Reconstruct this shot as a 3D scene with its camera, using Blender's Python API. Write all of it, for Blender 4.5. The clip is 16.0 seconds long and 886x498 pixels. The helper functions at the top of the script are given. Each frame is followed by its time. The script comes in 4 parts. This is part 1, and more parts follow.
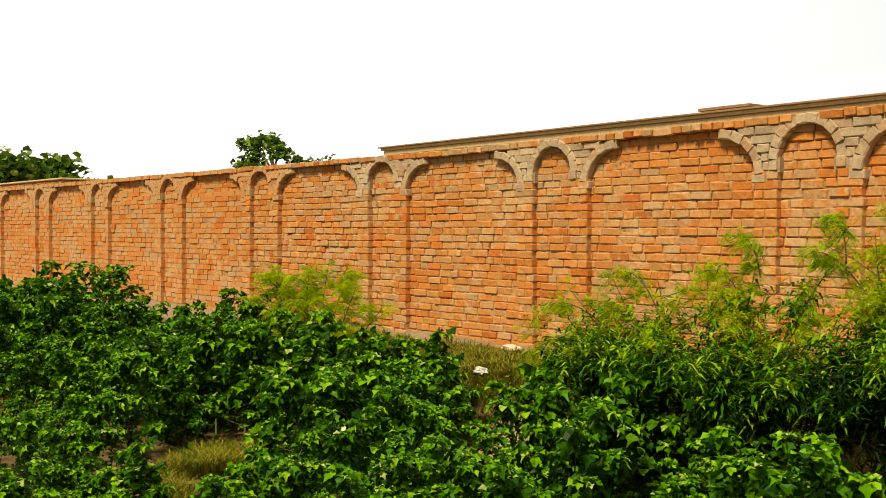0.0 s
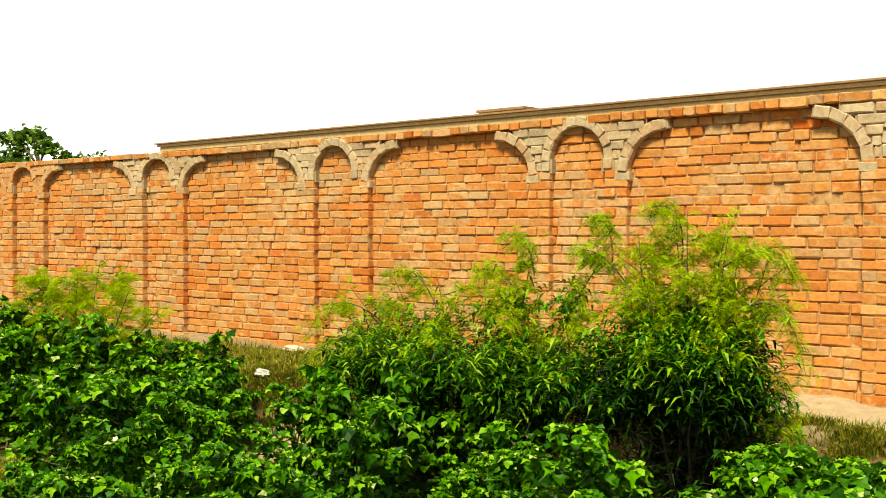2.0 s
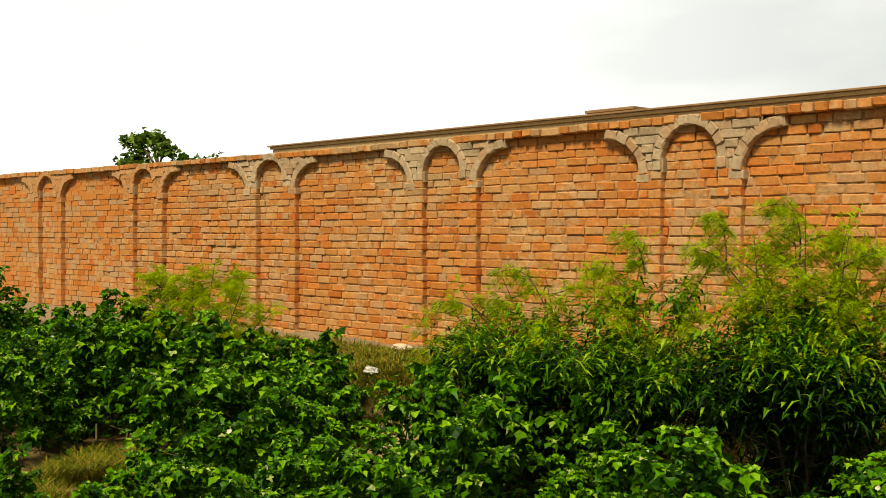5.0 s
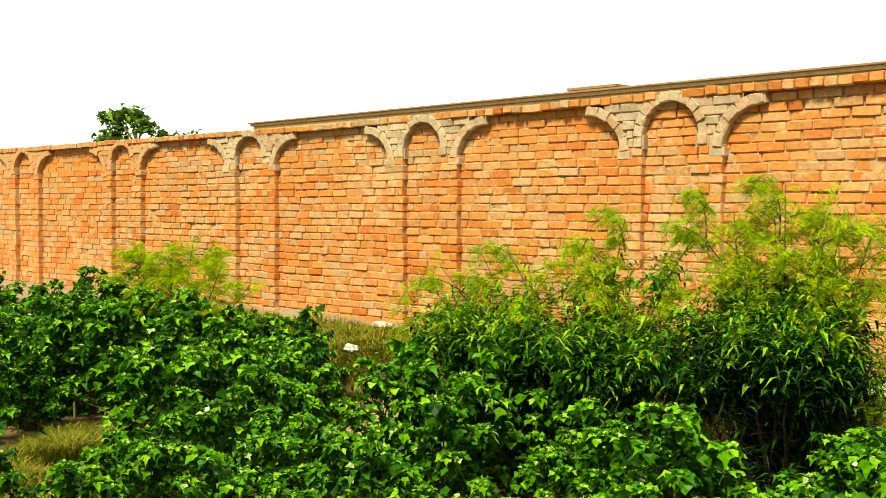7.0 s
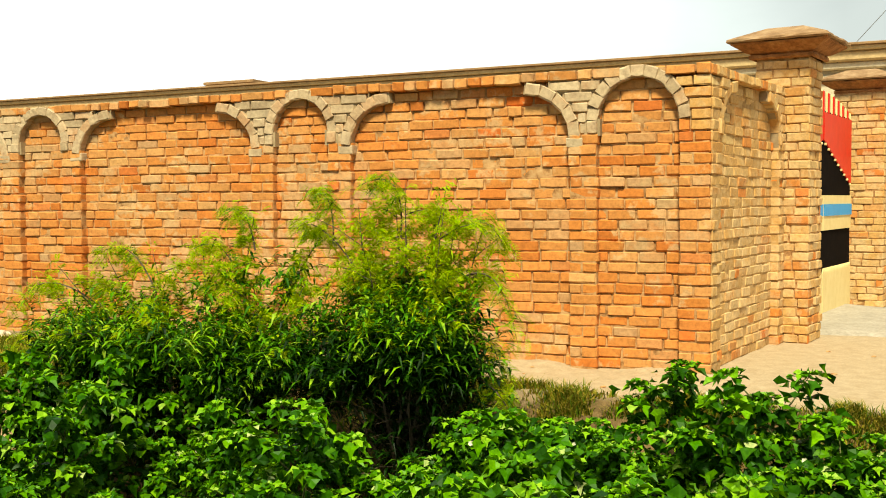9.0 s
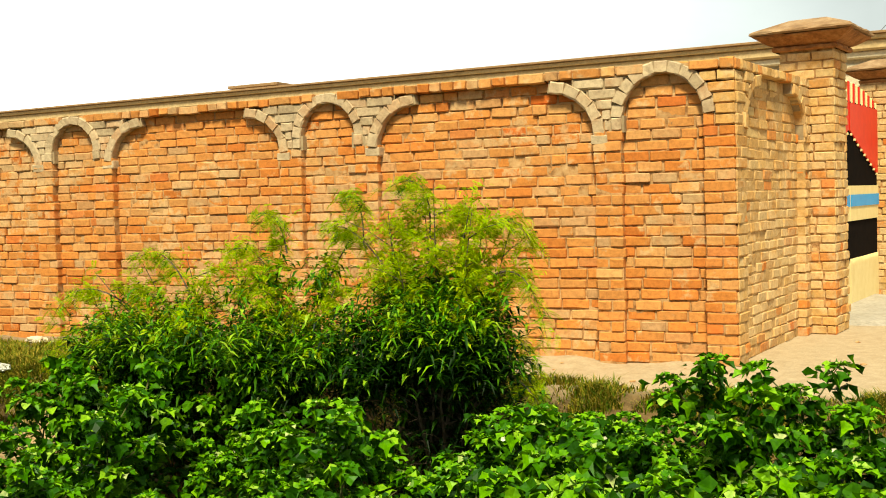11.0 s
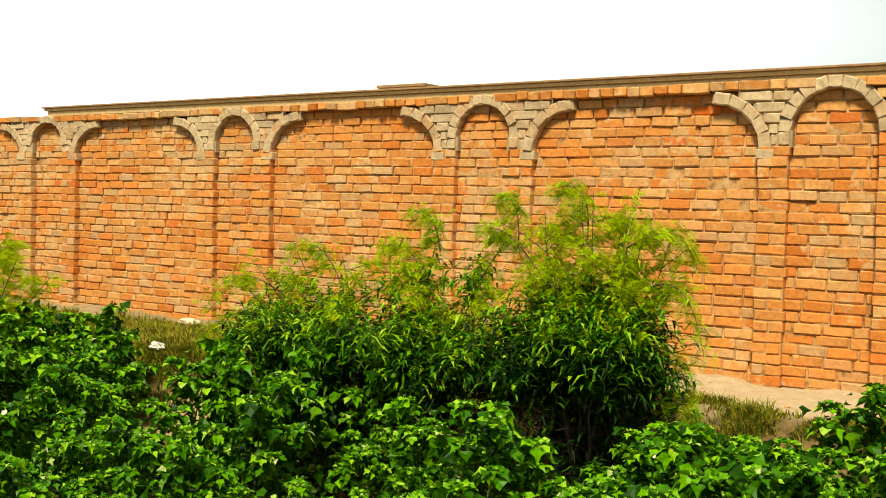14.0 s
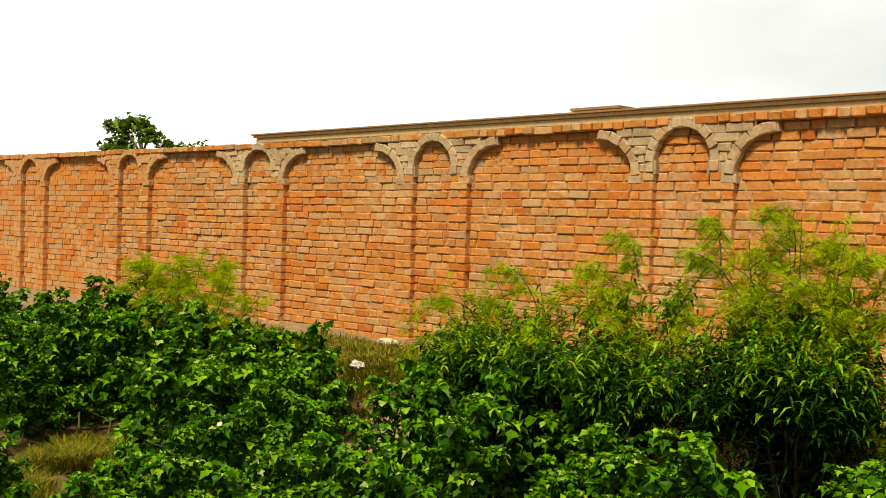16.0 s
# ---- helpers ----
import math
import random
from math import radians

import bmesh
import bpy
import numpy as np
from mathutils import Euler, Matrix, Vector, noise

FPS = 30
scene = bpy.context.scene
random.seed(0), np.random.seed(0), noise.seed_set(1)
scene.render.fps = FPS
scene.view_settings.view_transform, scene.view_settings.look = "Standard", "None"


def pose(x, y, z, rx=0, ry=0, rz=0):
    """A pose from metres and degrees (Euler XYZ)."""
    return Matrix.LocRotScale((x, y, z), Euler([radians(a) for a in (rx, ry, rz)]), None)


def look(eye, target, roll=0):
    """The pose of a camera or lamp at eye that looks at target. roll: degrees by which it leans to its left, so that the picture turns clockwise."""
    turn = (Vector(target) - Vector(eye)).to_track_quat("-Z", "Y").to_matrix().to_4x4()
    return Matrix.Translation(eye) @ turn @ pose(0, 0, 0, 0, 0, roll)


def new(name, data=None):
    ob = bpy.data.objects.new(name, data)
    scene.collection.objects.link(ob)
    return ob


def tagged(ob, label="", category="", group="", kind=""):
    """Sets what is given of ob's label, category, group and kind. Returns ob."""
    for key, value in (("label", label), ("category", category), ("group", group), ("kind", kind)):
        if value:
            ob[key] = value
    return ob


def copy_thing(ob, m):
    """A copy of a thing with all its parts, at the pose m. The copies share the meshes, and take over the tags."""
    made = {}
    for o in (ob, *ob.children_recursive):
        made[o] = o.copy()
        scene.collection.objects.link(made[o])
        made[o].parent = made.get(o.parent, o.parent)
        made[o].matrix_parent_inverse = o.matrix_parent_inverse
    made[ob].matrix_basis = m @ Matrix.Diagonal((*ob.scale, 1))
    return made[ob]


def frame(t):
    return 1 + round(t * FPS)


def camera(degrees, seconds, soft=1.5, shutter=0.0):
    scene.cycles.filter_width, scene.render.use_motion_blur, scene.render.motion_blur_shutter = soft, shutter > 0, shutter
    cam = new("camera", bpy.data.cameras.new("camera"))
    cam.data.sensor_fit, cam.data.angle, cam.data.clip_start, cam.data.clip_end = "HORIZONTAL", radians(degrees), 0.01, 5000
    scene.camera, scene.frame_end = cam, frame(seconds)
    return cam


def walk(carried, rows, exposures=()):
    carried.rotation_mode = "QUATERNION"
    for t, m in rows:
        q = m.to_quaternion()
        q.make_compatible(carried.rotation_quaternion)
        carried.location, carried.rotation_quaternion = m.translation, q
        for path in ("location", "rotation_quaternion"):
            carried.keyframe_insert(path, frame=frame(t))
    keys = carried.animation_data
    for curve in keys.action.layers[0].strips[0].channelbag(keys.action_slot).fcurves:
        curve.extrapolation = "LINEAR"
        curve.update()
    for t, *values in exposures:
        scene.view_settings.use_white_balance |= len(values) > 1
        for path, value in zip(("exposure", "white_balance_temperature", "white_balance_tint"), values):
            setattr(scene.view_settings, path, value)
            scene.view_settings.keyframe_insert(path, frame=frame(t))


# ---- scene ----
# ---------------------------------------------------------------- camera
LENS = 45.78
PATH = [
    (0.0, 1.146, -8.186, 1.327, 48.89, -1.08, -0.04),
    (0.5, 1.124, -8.162, 1.320, 45.65, -1.14, 0.00),
    (1.0, 1.121, -8.149, 1.322, 40.73, -1.10, -0.24),
    (1.5, 1.141, -8.147, 1.324, 38.20, -1.17, 0.10),
    (2.0, 1.133, -8.147, 1.336, 37.10, -1.17, 0.09),
    (2.5, 1.132, -8.159, 1.339, 37.04, -1.14, 0.28),
    (3.0, 1.132, -8.178, 1.331, 37.45, -1.16, 0.34),
    (3.5, 1.128, -8.173, 1.327, 38.19, -1.08, 0.41),
    (4.0, 1.117, -8.179, 1.318, 40.06, -1.04, 0.43),
    (4.2, 1.118, -8.172, 1.313, 41.33, -0.88, 0.17),
    (6.3, 1.117, -8.123, 1.315, 43.53, -1.33, -0.07),
    (6.5, 1.110, -8.121, 1.315, 43.23, -1.59, -0.10),
    (7.0, 1.102, -8.103, 1.306, 41.96, -2.27, -0.12),
    (7.5, 1.114, -8.072, 1.306, 39.27, -2.43, -0.25),
    (8.0, 1.130, -8.031, 1.315, 30.67, -2.54, -0.37),
    (8.5, 1.155, -8.029, 1.321, 25.06, -2.57, -0.35),
    (8.7, 1.165, -8.036, 1.322, 23.55, -2.53, -0.31),
    (10.8, 1.202, -8.145, 1.338, 21.16, -2.75, 1.58),
    (11.0, 1.198, -8.150, 1.340, 24.01, -2.67, 1.64),
    (11.5, 1.142, -8.165, 1.331, 27.99, -0.08, 1.61),
    (12.0, 1.086, -8.169, 1.392, 31.97, 3.77, 1.57),
    (12.5, 1.058, -8.175, 1.381, 37.42, 3.68, 0.38),
    (13.0, 1.022, -8.144, 1.359, 34.88, 2.29, -0.24),
    (13.5, 1.006, -8.138, 1.328, 31.32, -1.25, -0.69),
    (14.0, 1.048, -8.157, 1.328, 31.41, -2.38, -1.45),
    (14.5, 1.051, -8.165, 1.322, 31.90, -2.41, -1.67),
    (15.0, 1.033, -8.184, 1.321, 35.81, -2.55, -1.81),
    (15.5, 1.042, -8.202, 1.330, 39.48, -1.92, -1.81),
    (16.0, 1.031, -8.198, 1.337, 41.84, -1.42, -1.63),
]
EXPOSURES = [(t, e - 0.12, 6900 if 11.8 < t < 12.8 else 7500 - 500 * min(max((e - 0.45) / 0.4, 0.0), 1.0), 10 - 12 * min(max((e - 0.45) / 0.4, 0.0), 1.0)) for t, e in ((0.0, 0.34), (0.5, 0.52), (1.0, 0.7), (1.5, 0.8), (2.0, 0.8), (2.5, 0.48), (3.5, 0.42), (4.2, 0.0), (6.3, 0.75), (7.0, 0.95), (7.5, 0.85), (8.5, 0.8), (11.0, 0.8), (11.5, 0.5), (12.0, -0.19), (12.5, -0.08), (13.0, 0.42), (13.5, 0.9), (14.0, 0.7), (14.5, 0.78), (15.0, 0.7), (16.0, 0.30))]
cam = camera(LENS, 16.0, soft=1.0)
walk(cam, [(r[0], pose(r[1], r[2], r[3], 90 + r[5], r[6], r[4])) for r in PATH], EXPOSURES)

# ---------------------------------------------------------------- sky and sun
SUN_ELEV, SUN_AZ = 53.0, 164.0        # azimuth from north (+y), clockwise
world = bpy.data.worlds.new("overcast_sky")
scene.world = world
world.use_nodes = True
wn, wl = world.node_tree.nodes, world.node_tree.links
wn.clear()
w_out = wn.new("ShaderNodeOutputWorld")
w_bg = wn.new("ShaderNodeBackground")
w_sky = wn.new("ShaderNodeTexSky")
w_sky.sky_type = "NISHITA"
w_sky.sun_disc = False
w_sky.sun_elevation, w_sky.sun_rotation = radians(SUN_ELEV), radians(SUN_AZ)
w_tc = wn.new("ShaderNodeTexCoord")
w_map = wn.new("ShaderNodeMapping")
w_map.inputs["Scale"].default_value = (1.0, 1.0, 2.6)
w_noise = wn.new("ShaderNodeTexNoise")
w_noise.inputs["Scale"].default_value = 3.6
w_noise.inputs["Detail"].default_value = 5.0
w_noise.inputs["Roughness"].default_value = 0.5
w_ramp = wn.new("ShaderNodeValToRGB")
w_ramp.color_ramp.elements[0].position, w_ramp.color_ramp.elements[0].color = 0.36, (0.78, 0.85, 0.91, 1)
w_ramp.color_ramp.elements[1].position, w_ramp.color_ramp.elements[1].color = 0.60, (0.95, 1.02, 1.08, 1)
# the cloud is thinner and brighter towards the north-west
w_dir = wn.new("ShaderNodeVectorMath")
w_dir.operation = "DOT_PRODUCT"
w_dir.inputs[1].default_value = Vector((-0.80, 0.58, 0.12)).normalized()
w_glow = wn.new("ShaderNodeMapRange")
w_glow.inputs["From Min"].default_value, w_glow.inputs["From Max"].default_value = 0.62, 1.0
w_glow.inputs["To Min"].default_value, w_glow.inputs["To Max"].default_value = 0.64, 1.7
w_cloud = wn.new("ShaderNodeVectorMath")
w_cloud.operation = "SCALE"
w_mix = wn.new("ShaderNodeMix")
w_mix.data_type = "RGBA"
w_mix.inputs["Factor"].default_value = 0.06
w_blue = wn.new("ShaderNodeVectorMath")
w_blue.operation = "SCALE"
w_blue.inputs["Scale"].default_value = 0.10
wl.new(w_tc.outputs["Generated"], w_map.inputs["Vector"])
wl.new(w_map.outputs["Vector"], w_noise.inputs["Vector"])
wl.new(w_noise.outputs["Fac"], w_ramp.inputs["Fac"])
wl.new(w_tc.outputs["Generated"], w_dir.inputs[0])
wl.new(w_dir.outputs["Value"], w_glow.inputs["Value"])
wl.new(w_ramp.outputs["Color"], w_cloud.inputs[0])
wl.new(w_glow.outputs["Result"], w_cloud.inputs["Scale"])
wl.new(w_sky.outputs["Color"], w_blue.inputs[0])
wl.new(w_cloud.outputs["Vector"], w_mix.inputs["A"])
wl.new(w_blue.outputs["Vector"], w_mix.inputs["B"])
wl.new(w_mix.outputs["Result"], w_bg.inputs["Color"])
w_bg.inputs["Strength"].default_value = 0.75
wl.new(w_bg.outputs["Background"], w_out.inputs["Surface"])

sun = new("sun", bpy.data.lights.new("sun", "SUN"))
sun.data.energy, sun.data.angle, sun.data.color = 4.6, radians(10), (1.0, 0.91, 0.72)
az, el = radians(SUN_AZ), radians(SUN_ELEV)
sun.matrix_world = look((math.sin(az) * 30 * math.cos(el), math.cos(az) * 30 * math.cos(el), 30 * math.sin(el)), (0, 0, 0))


# ---------------------------------------------------------------- materials
def mat(name, rough=0.85):
    m = bpy.data.materials.new(name)
    m.use_nodes = True
    b = m.node_tree.nodes["Principled BSDF"]
    b.inputs["Roughness"].default_value = rough
    b.inputs["Specular IOR Level"].default_value = 0.25
    return m, m.node_tree.nodes, m.node_tree.links, b


def noise_node(n, l, scale, detail=4.0, rough=0.55, vec=None):
    t = n.new("ShaderNodeTexNoise")
    t.inputs["Scale"].default_value, t.inputs["Detail"].default_value, t.inputs["Roughness"].default_value = scale, detail, rough
    if vec is not None:
        l.new(vec, t.inputs["Vector"])
    return t


def ramp_node(n, l, fac, stops):
    r = n.new("ShaderNodeValToRGB")
    e = r.color_ramp.elements
    while len(e) < len(stops):
        e.new(0.5)
    for s, (p, c) in zip(e, stops):
        s.position, s.color = p, (*c, 1)
    l.new(fac, r.inputs["Fac"])
    return r


def mix_node(n, l, fac, a, b, how="MIX"):
    x = n.new("ShaderNodeMix")
    x.data_type, x.blend_type = "RGBA", how
    for key, v in (("Factor", fac), ("A", a), ("B", b)):
        if isinstance(v, (int, float)):
            x.inputs[key].default_value = v
        elif isinstance(v, tuple):
            x.inputs[key].default_value = (*v, 1)
        else:
            l.new(v, x.inputs[key])
    return x.outputs["Result"]


def bump_node(n, l, b, height, strength, dist):
    u = n.new("ShaderNodeBump")
    u.inputs["Strength"].default_value, u.inputs["Distance"].default_value = strength, dist
    l.new(height, u.inputs["Height"])
    l.new(u.outputs["Normal"], b.inputs["Normal"])


def world_pos(n):
    return n.new("ShaderNodeNewGeometry").outputs["Position"]


def brick_mat(name, single, stops, pale, pale_at):
    """Fired clay: a colour for each brick, smears of lime mortar, pits."""
    m, n, l, b = mat(name, 0.9)
    pos = world_pos(n)
    pick = n.new("ShaderNodeObjectInfo").outputs["Random"] if single else n.new("ShaderNodeNewGeometry").outputs["Random Per Island"]
    base = ramp_node(n, l, pick, stops).outputs["Color"]
    big = noise_node(n, l, 0.75, 3, 0.6, pos)
    fine = noise_node(n, l, 30, 6, 0.7, pos)
    smear = noise_node(n, l, 7, 5, 0.65, pos)
    zone = n.new("ShaderNodeMath")
    zone.operation = "MULTIPLY_ADD"
    l.new(big.outputs["Fac"], zone.inputs[0])
    zone.inputs[1].default_value = 0.75
    l.new(smear.outputs["Fac"], zone.inputs[2])
    zr = ramp_node(n, l, zone.outputs[0], [(pale_at, (0, 0, 0)), (min(pale_at + 0.22, 1), (0.8, 0.8, 0.8))])
    c = mix_node(n, l, zr.outputs["Color"], base, pale)
    fr = ramp_node(n, l, fine.outputs["Fac"], [(0.30, (0.66, 0.62, 0.60)), (0.55, (1, 1, 1)), (0.75, (1.14, 1.12, 1.06))])
    c = mix_node(n, l, 0.85, c, fr.outputs["Color"], "MULTIPLY")
    l.new(c, b.inputs["Base Color"])
    bump_node(n, l, b, fine.outputs["Fac"], 0.55, 0.008)
    return m


RED = [(0.0, (0.48, 0.143, 0.025)), (0.12, (0.54, 0.202, 0.043)), (0.26, (0.53, 0.231, 0.065)), (0.40, (0.57, 0.212, 0.045)), (0.52, (0.54, 0.256, 0.081)), (0.64, (0.56, 0.177, 0.032)), (0.76, (0.57, 0.236, 0.059)), (0.87, (0.52, 0.246, 0.081)), (0.95, (0.56, 0.300, 0.108)), (1.0, (0.56, 0.133, 0.020))]
TAN = [(0.0, (0.52, 0.29, 0.095)), (0.3, (0.55, 0.34, 0.125)), (0.6, (0.52, 0.27, 0.08)), (0.85, (0.55, 0.38, 0.165)), (1.0, (0.50, 0.23, 0.06))]
LIME = [(0.0, (0.38, 0.275, 0.164)), (0.4, (0.45, 0.335, 0.212)), (0.7, (0.46, 0.265, 0.133)), (1.0, (0.34, 0.26, 0.164))]
DUST = [(0.0, (0.50, 0.230, 0.081)), (0.35, (0.49, 0.255, 0.103)), (0.7, (0.52, 0.285, 0.124)), (1.0, (0.46, 0.27, 0.130))]
PALE, PALE_TAN = (0.55, 0.345, 0.165), (0.60, 0.42, 0.215)
BRICK = {(k, s): brick_mat(f"{k}_brick_{'single' if s else 'joined'}", s, st, pa, at) for k, st, pa, at in (("red", RED, PALE, 0.92), ("tan", TAN, PALE_TAN, 0.80), ("lime", LIME, (0.52, 0.40, 0.25), 0.75), ("dust", DUST, (0.48, 0.31, 0.15), 0.84)) for s in (True, False)}


def plain_mat(name, stops, scale, bump=0.4, rough=0.9, dist=0.01, scale2=None):
    m, n, l, b = mat(name, rough)
    pos = world_pos(n)
    a = noise_node(n, l, scale, 6, 0.65, pos)
    c = ramp_node(n, l, a.outputs["Fac"], stops).outputs["Color"]
    if scale2:
        d = noise_node(n, l, scale2, 4, 0.6, pos)
        c = mix_node(n, l, 0.6, c, ramp_node(n, l, d.outputs["Fac"], [(0.3, (0.62, 0.6, 0.58)), (0.65, (1.1, 1.1, 1.1))]).outputs["Color"], "MULTIPLY")
    l.new(c, b.inputs["Base Color"])
    bump_node(n, l, b, a.outputs["Fac"], bump, dist)
    return m


MORTAR = plain_mat("mud_mortar", [(0.34, (0.19, 0.085, 0.028)), (0.48, (0.43, 0.235, 0.095)), (0.70, (0.54, 0.35, 0.17))], 13, 0.8, 0.95, 0.012, 2.0)
TAN_MORTAR = plain_mat("tan_mortar", [(0.32, (0.27, 0.15, 0.055)), (0.48, (0.45, 0.27, 0.10)), (0.70, (0.52, 0.35, 0.17))], 13, 0.8, 0.95, 0.012, 2.0)
LIME_MORTAR = plain_mat("lime_mortar", [(0.3, (0.27, 0.19, 0.105)), (0.7, (0.42, 0.32, 0.19))], 16, 0.5, 0.95, 0.008, 3.0)
PLASTER = plain_mat("beige_plaster", [(0.3, (0.52, 0.44, 0.30)), (0.7, (0.60, 0.52, 0.37))], 3, 0.1, 0.9, 0.004, 18)
CORNICE = plain_mat("tan_cornice_plaster", [(0.3, (0.45, 0.32, 0.155)), (0.7, (0.56, 0.42, 0.22))], 4, 0.2, 0.85, 0.006, 14)
CAPPING = plain_mat("brown_cornice_paint", [(0.3, (0.22, 0.13, 0.06)), (0.7, (0.34, 0.21, 0.105))], 4, 0.2, 0.85, 0.006, 22)
CEMENT = plain_mat("weathered_cement", [(0.25, (0.17, 0.09, 0.040)), (0.5, (0.29, 0.175, 0.088)), (0.75, (0.40, 0.275, 0.16))], 6, 0.5, 0.95, 0.02, 22)
CORBEL = plain_mat("red_brown_corbel", [(0.25, (0.14, 0.055, 0.018)), (0.5, (0.30, 0.125, 0.04)), (0.75, (0.40, 0.20, 0.075))], 7, 0.7, 0.95, 0.02, 28)
CONCRETE = plain_mat("grey_concrete", [(0.3, (0.31, 0.27, 0.21)), (0.7, (0.42, 0.37, 0.30))], 5, 0.3, 0.9, 0.01, 30)
STONE = plain_mat("pale_stone", [(0.3, (0.45, 0.36, 0.24)), (0.7, (0.66, 0.57, 0.43))], 9, 0.6)
PLASTIC = plain_mat("white_plastic", [(0.3, (0.50, 0.49, 0.44)), (0.7, (0.66, 0.65, 0.60))], 20, 0.2, 0.4)
RED_PAINT = plain_mat("red_paint", [(0.3, (0.55, 0.012, 0.006)), (0.7, (0.66, 0.02, 0.008))], 8, 0.05, 0.45)
BLACK_PAINT = plain_mat("black_paint", [(0.3, (0.004, 0.003, 0.003)), (0.7, (0.009, 0.006, 0.005))], 8, 0.05, 0.95)
BLACK_PAINT.node_tree.nodes["Principled BSDF"].inputs["Specular IOR Level"].default_value = 0.03
CREAM_PAINT = plain_mat("cream_paint", [(0.3, (0.66, 0.50, 0.22)), (0.7, (0.74, 0.60, 0.30))], 6, 0.05, 0.5)
BLUE_PAINT = plain_mat("blue_paint", [(0.3, (0.02, 0.26, 0.60)), (0.7, (0.03, 0.32, 0.68))], 6, 0.05, 0.5)
BARK = plain_mat("twig_bark", [(0.3, (0.06, 0.045, 0.03)), (0.7, (0.13, 0.10, 0.06))], 40, 0.4)
STALK = plain_mat("green_stalk", [(0.3, (0.06, 0.09, 0.02)), (0.7, (0.14, 0.13, 0.05))], 30, 0.2)
PETAL = plain_mat("cream_petal", [(0.3, (0.55, 0.54, 0.36)), (0.7, (0.66, 0.65, 0.50))], 30, 0.1, 0.7)
CABLE = plain_mat("cable_grey", [(0.3, (0.07, 0.065, 0.06)), (0.7, (0.12, 0.11, 0.10))], 20, 0.1, 0.6)


def leaf_mat(name, stops, through_col, rough=0.45, through_part=0.22):
    """Leaf blade: each leaf its own green, some light through it."""
    m, n, l, b = mat(name, rough)
    b.inputs["Specular IOR Level"].default_value = 0.08
    pick = n.new("ShaderNodeNewGeometry").outputs["Random Per Island"]
    c = ramp_node(n, l, pick, stops).outputs["Color"]
    fine = noise_node(n, l, 45, 3, 0.6, world_pos(n))
    c = mix_node(n, l, 0.8, c, ramp_node(n, l, fine.outputs["Fac"], [(0.3, (0.45, 0.55, 0.5)), (0.7, (1.3, 1.22, 1.2))]).outputs["Color"], "MULTIPLY")
    l.new(c, b.inputs["Base Color"])
    t = n.new("ShaderNodeBsdfTranslucent")
    t.inputs["Color"].default_value = (*through_col, 1)
    s = n.new("ShaderNodeMixShader")
    s.inputs["Fac"].default_value = through_part
    l.new(b.outputs["BSDF"], s.inputs[1])
    l.new(t.outputs["BSDF"], s.inputs[2])
    l.new(s.outputs["Shader"], n["Material Output"].inputs["Surface"])
    return m


# branch leaves: shade between the shoots is painted in as darker green
COTTON_SHADED = leaf_mat("shaded_cotton_leaf", [(0.0, (0.006, 0.030, 0.001)), (0.45, (0.020, 0.085, 0.001)), (0.8, (0.050, 0.155, 0.002)), (1.0, (0.095, 0.22, 0.004))], (0.05, 0.16, 0.001), 0.42, 0.08)
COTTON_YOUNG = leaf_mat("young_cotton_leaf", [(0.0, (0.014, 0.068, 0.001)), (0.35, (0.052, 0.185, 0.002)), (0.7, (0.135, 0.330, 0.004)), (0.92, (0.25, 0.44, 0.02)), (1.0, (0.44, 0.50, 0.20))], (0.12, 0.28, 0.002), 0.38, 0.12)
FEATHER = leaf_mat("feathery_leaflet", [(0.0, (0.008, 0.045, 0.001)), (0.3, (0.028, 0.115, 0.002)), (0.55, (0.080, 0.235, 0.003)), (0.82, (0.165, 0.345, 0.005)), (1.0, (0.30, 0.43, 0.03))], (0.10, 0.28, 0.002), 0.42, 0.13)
# darker leaflet copy: the shade low in the shrubs, put into the colour
FEATHER_SHADED = leaf_mat("shaded_leaflet", [(0.0, (0.002, 0.010, 0.001)), (0.5, (0.006, 0.028, 0.001)), (0.87, (0.016, 0.065, 0.002)), (1.0, (0.065, 0.17, 0.005))], (0.02, 0.06, 0.001), 0.45, 0.04)
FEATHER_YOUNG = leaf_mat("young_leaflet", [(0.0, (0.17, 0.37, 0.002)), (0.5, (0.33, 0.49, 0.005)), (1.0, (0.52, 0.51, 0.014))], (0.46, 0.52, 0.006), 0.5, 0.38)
TREE_LEAF = leaf_mat("tree_leaf", [(0.0, (0.02, 0.060, 0.004)), (0.6, (0.09, 0.18, 0.014)), (1.0, (0.26, 0.36, 0.06))], (0.10, 0.18, 0.02), 0.5, 0.25)
GRASS = leaf_mat("bank_grass", [(0.0, (0.03, 0.08, 0.003)), (0.35, (0.09, 0.15, 0.006)), (0.62, (0.25, 0.21, 0.014)), (1.0, (0.40, 0.29, 0.045))], (0.22, 0.19, 0.03), 0.7, 0.2)


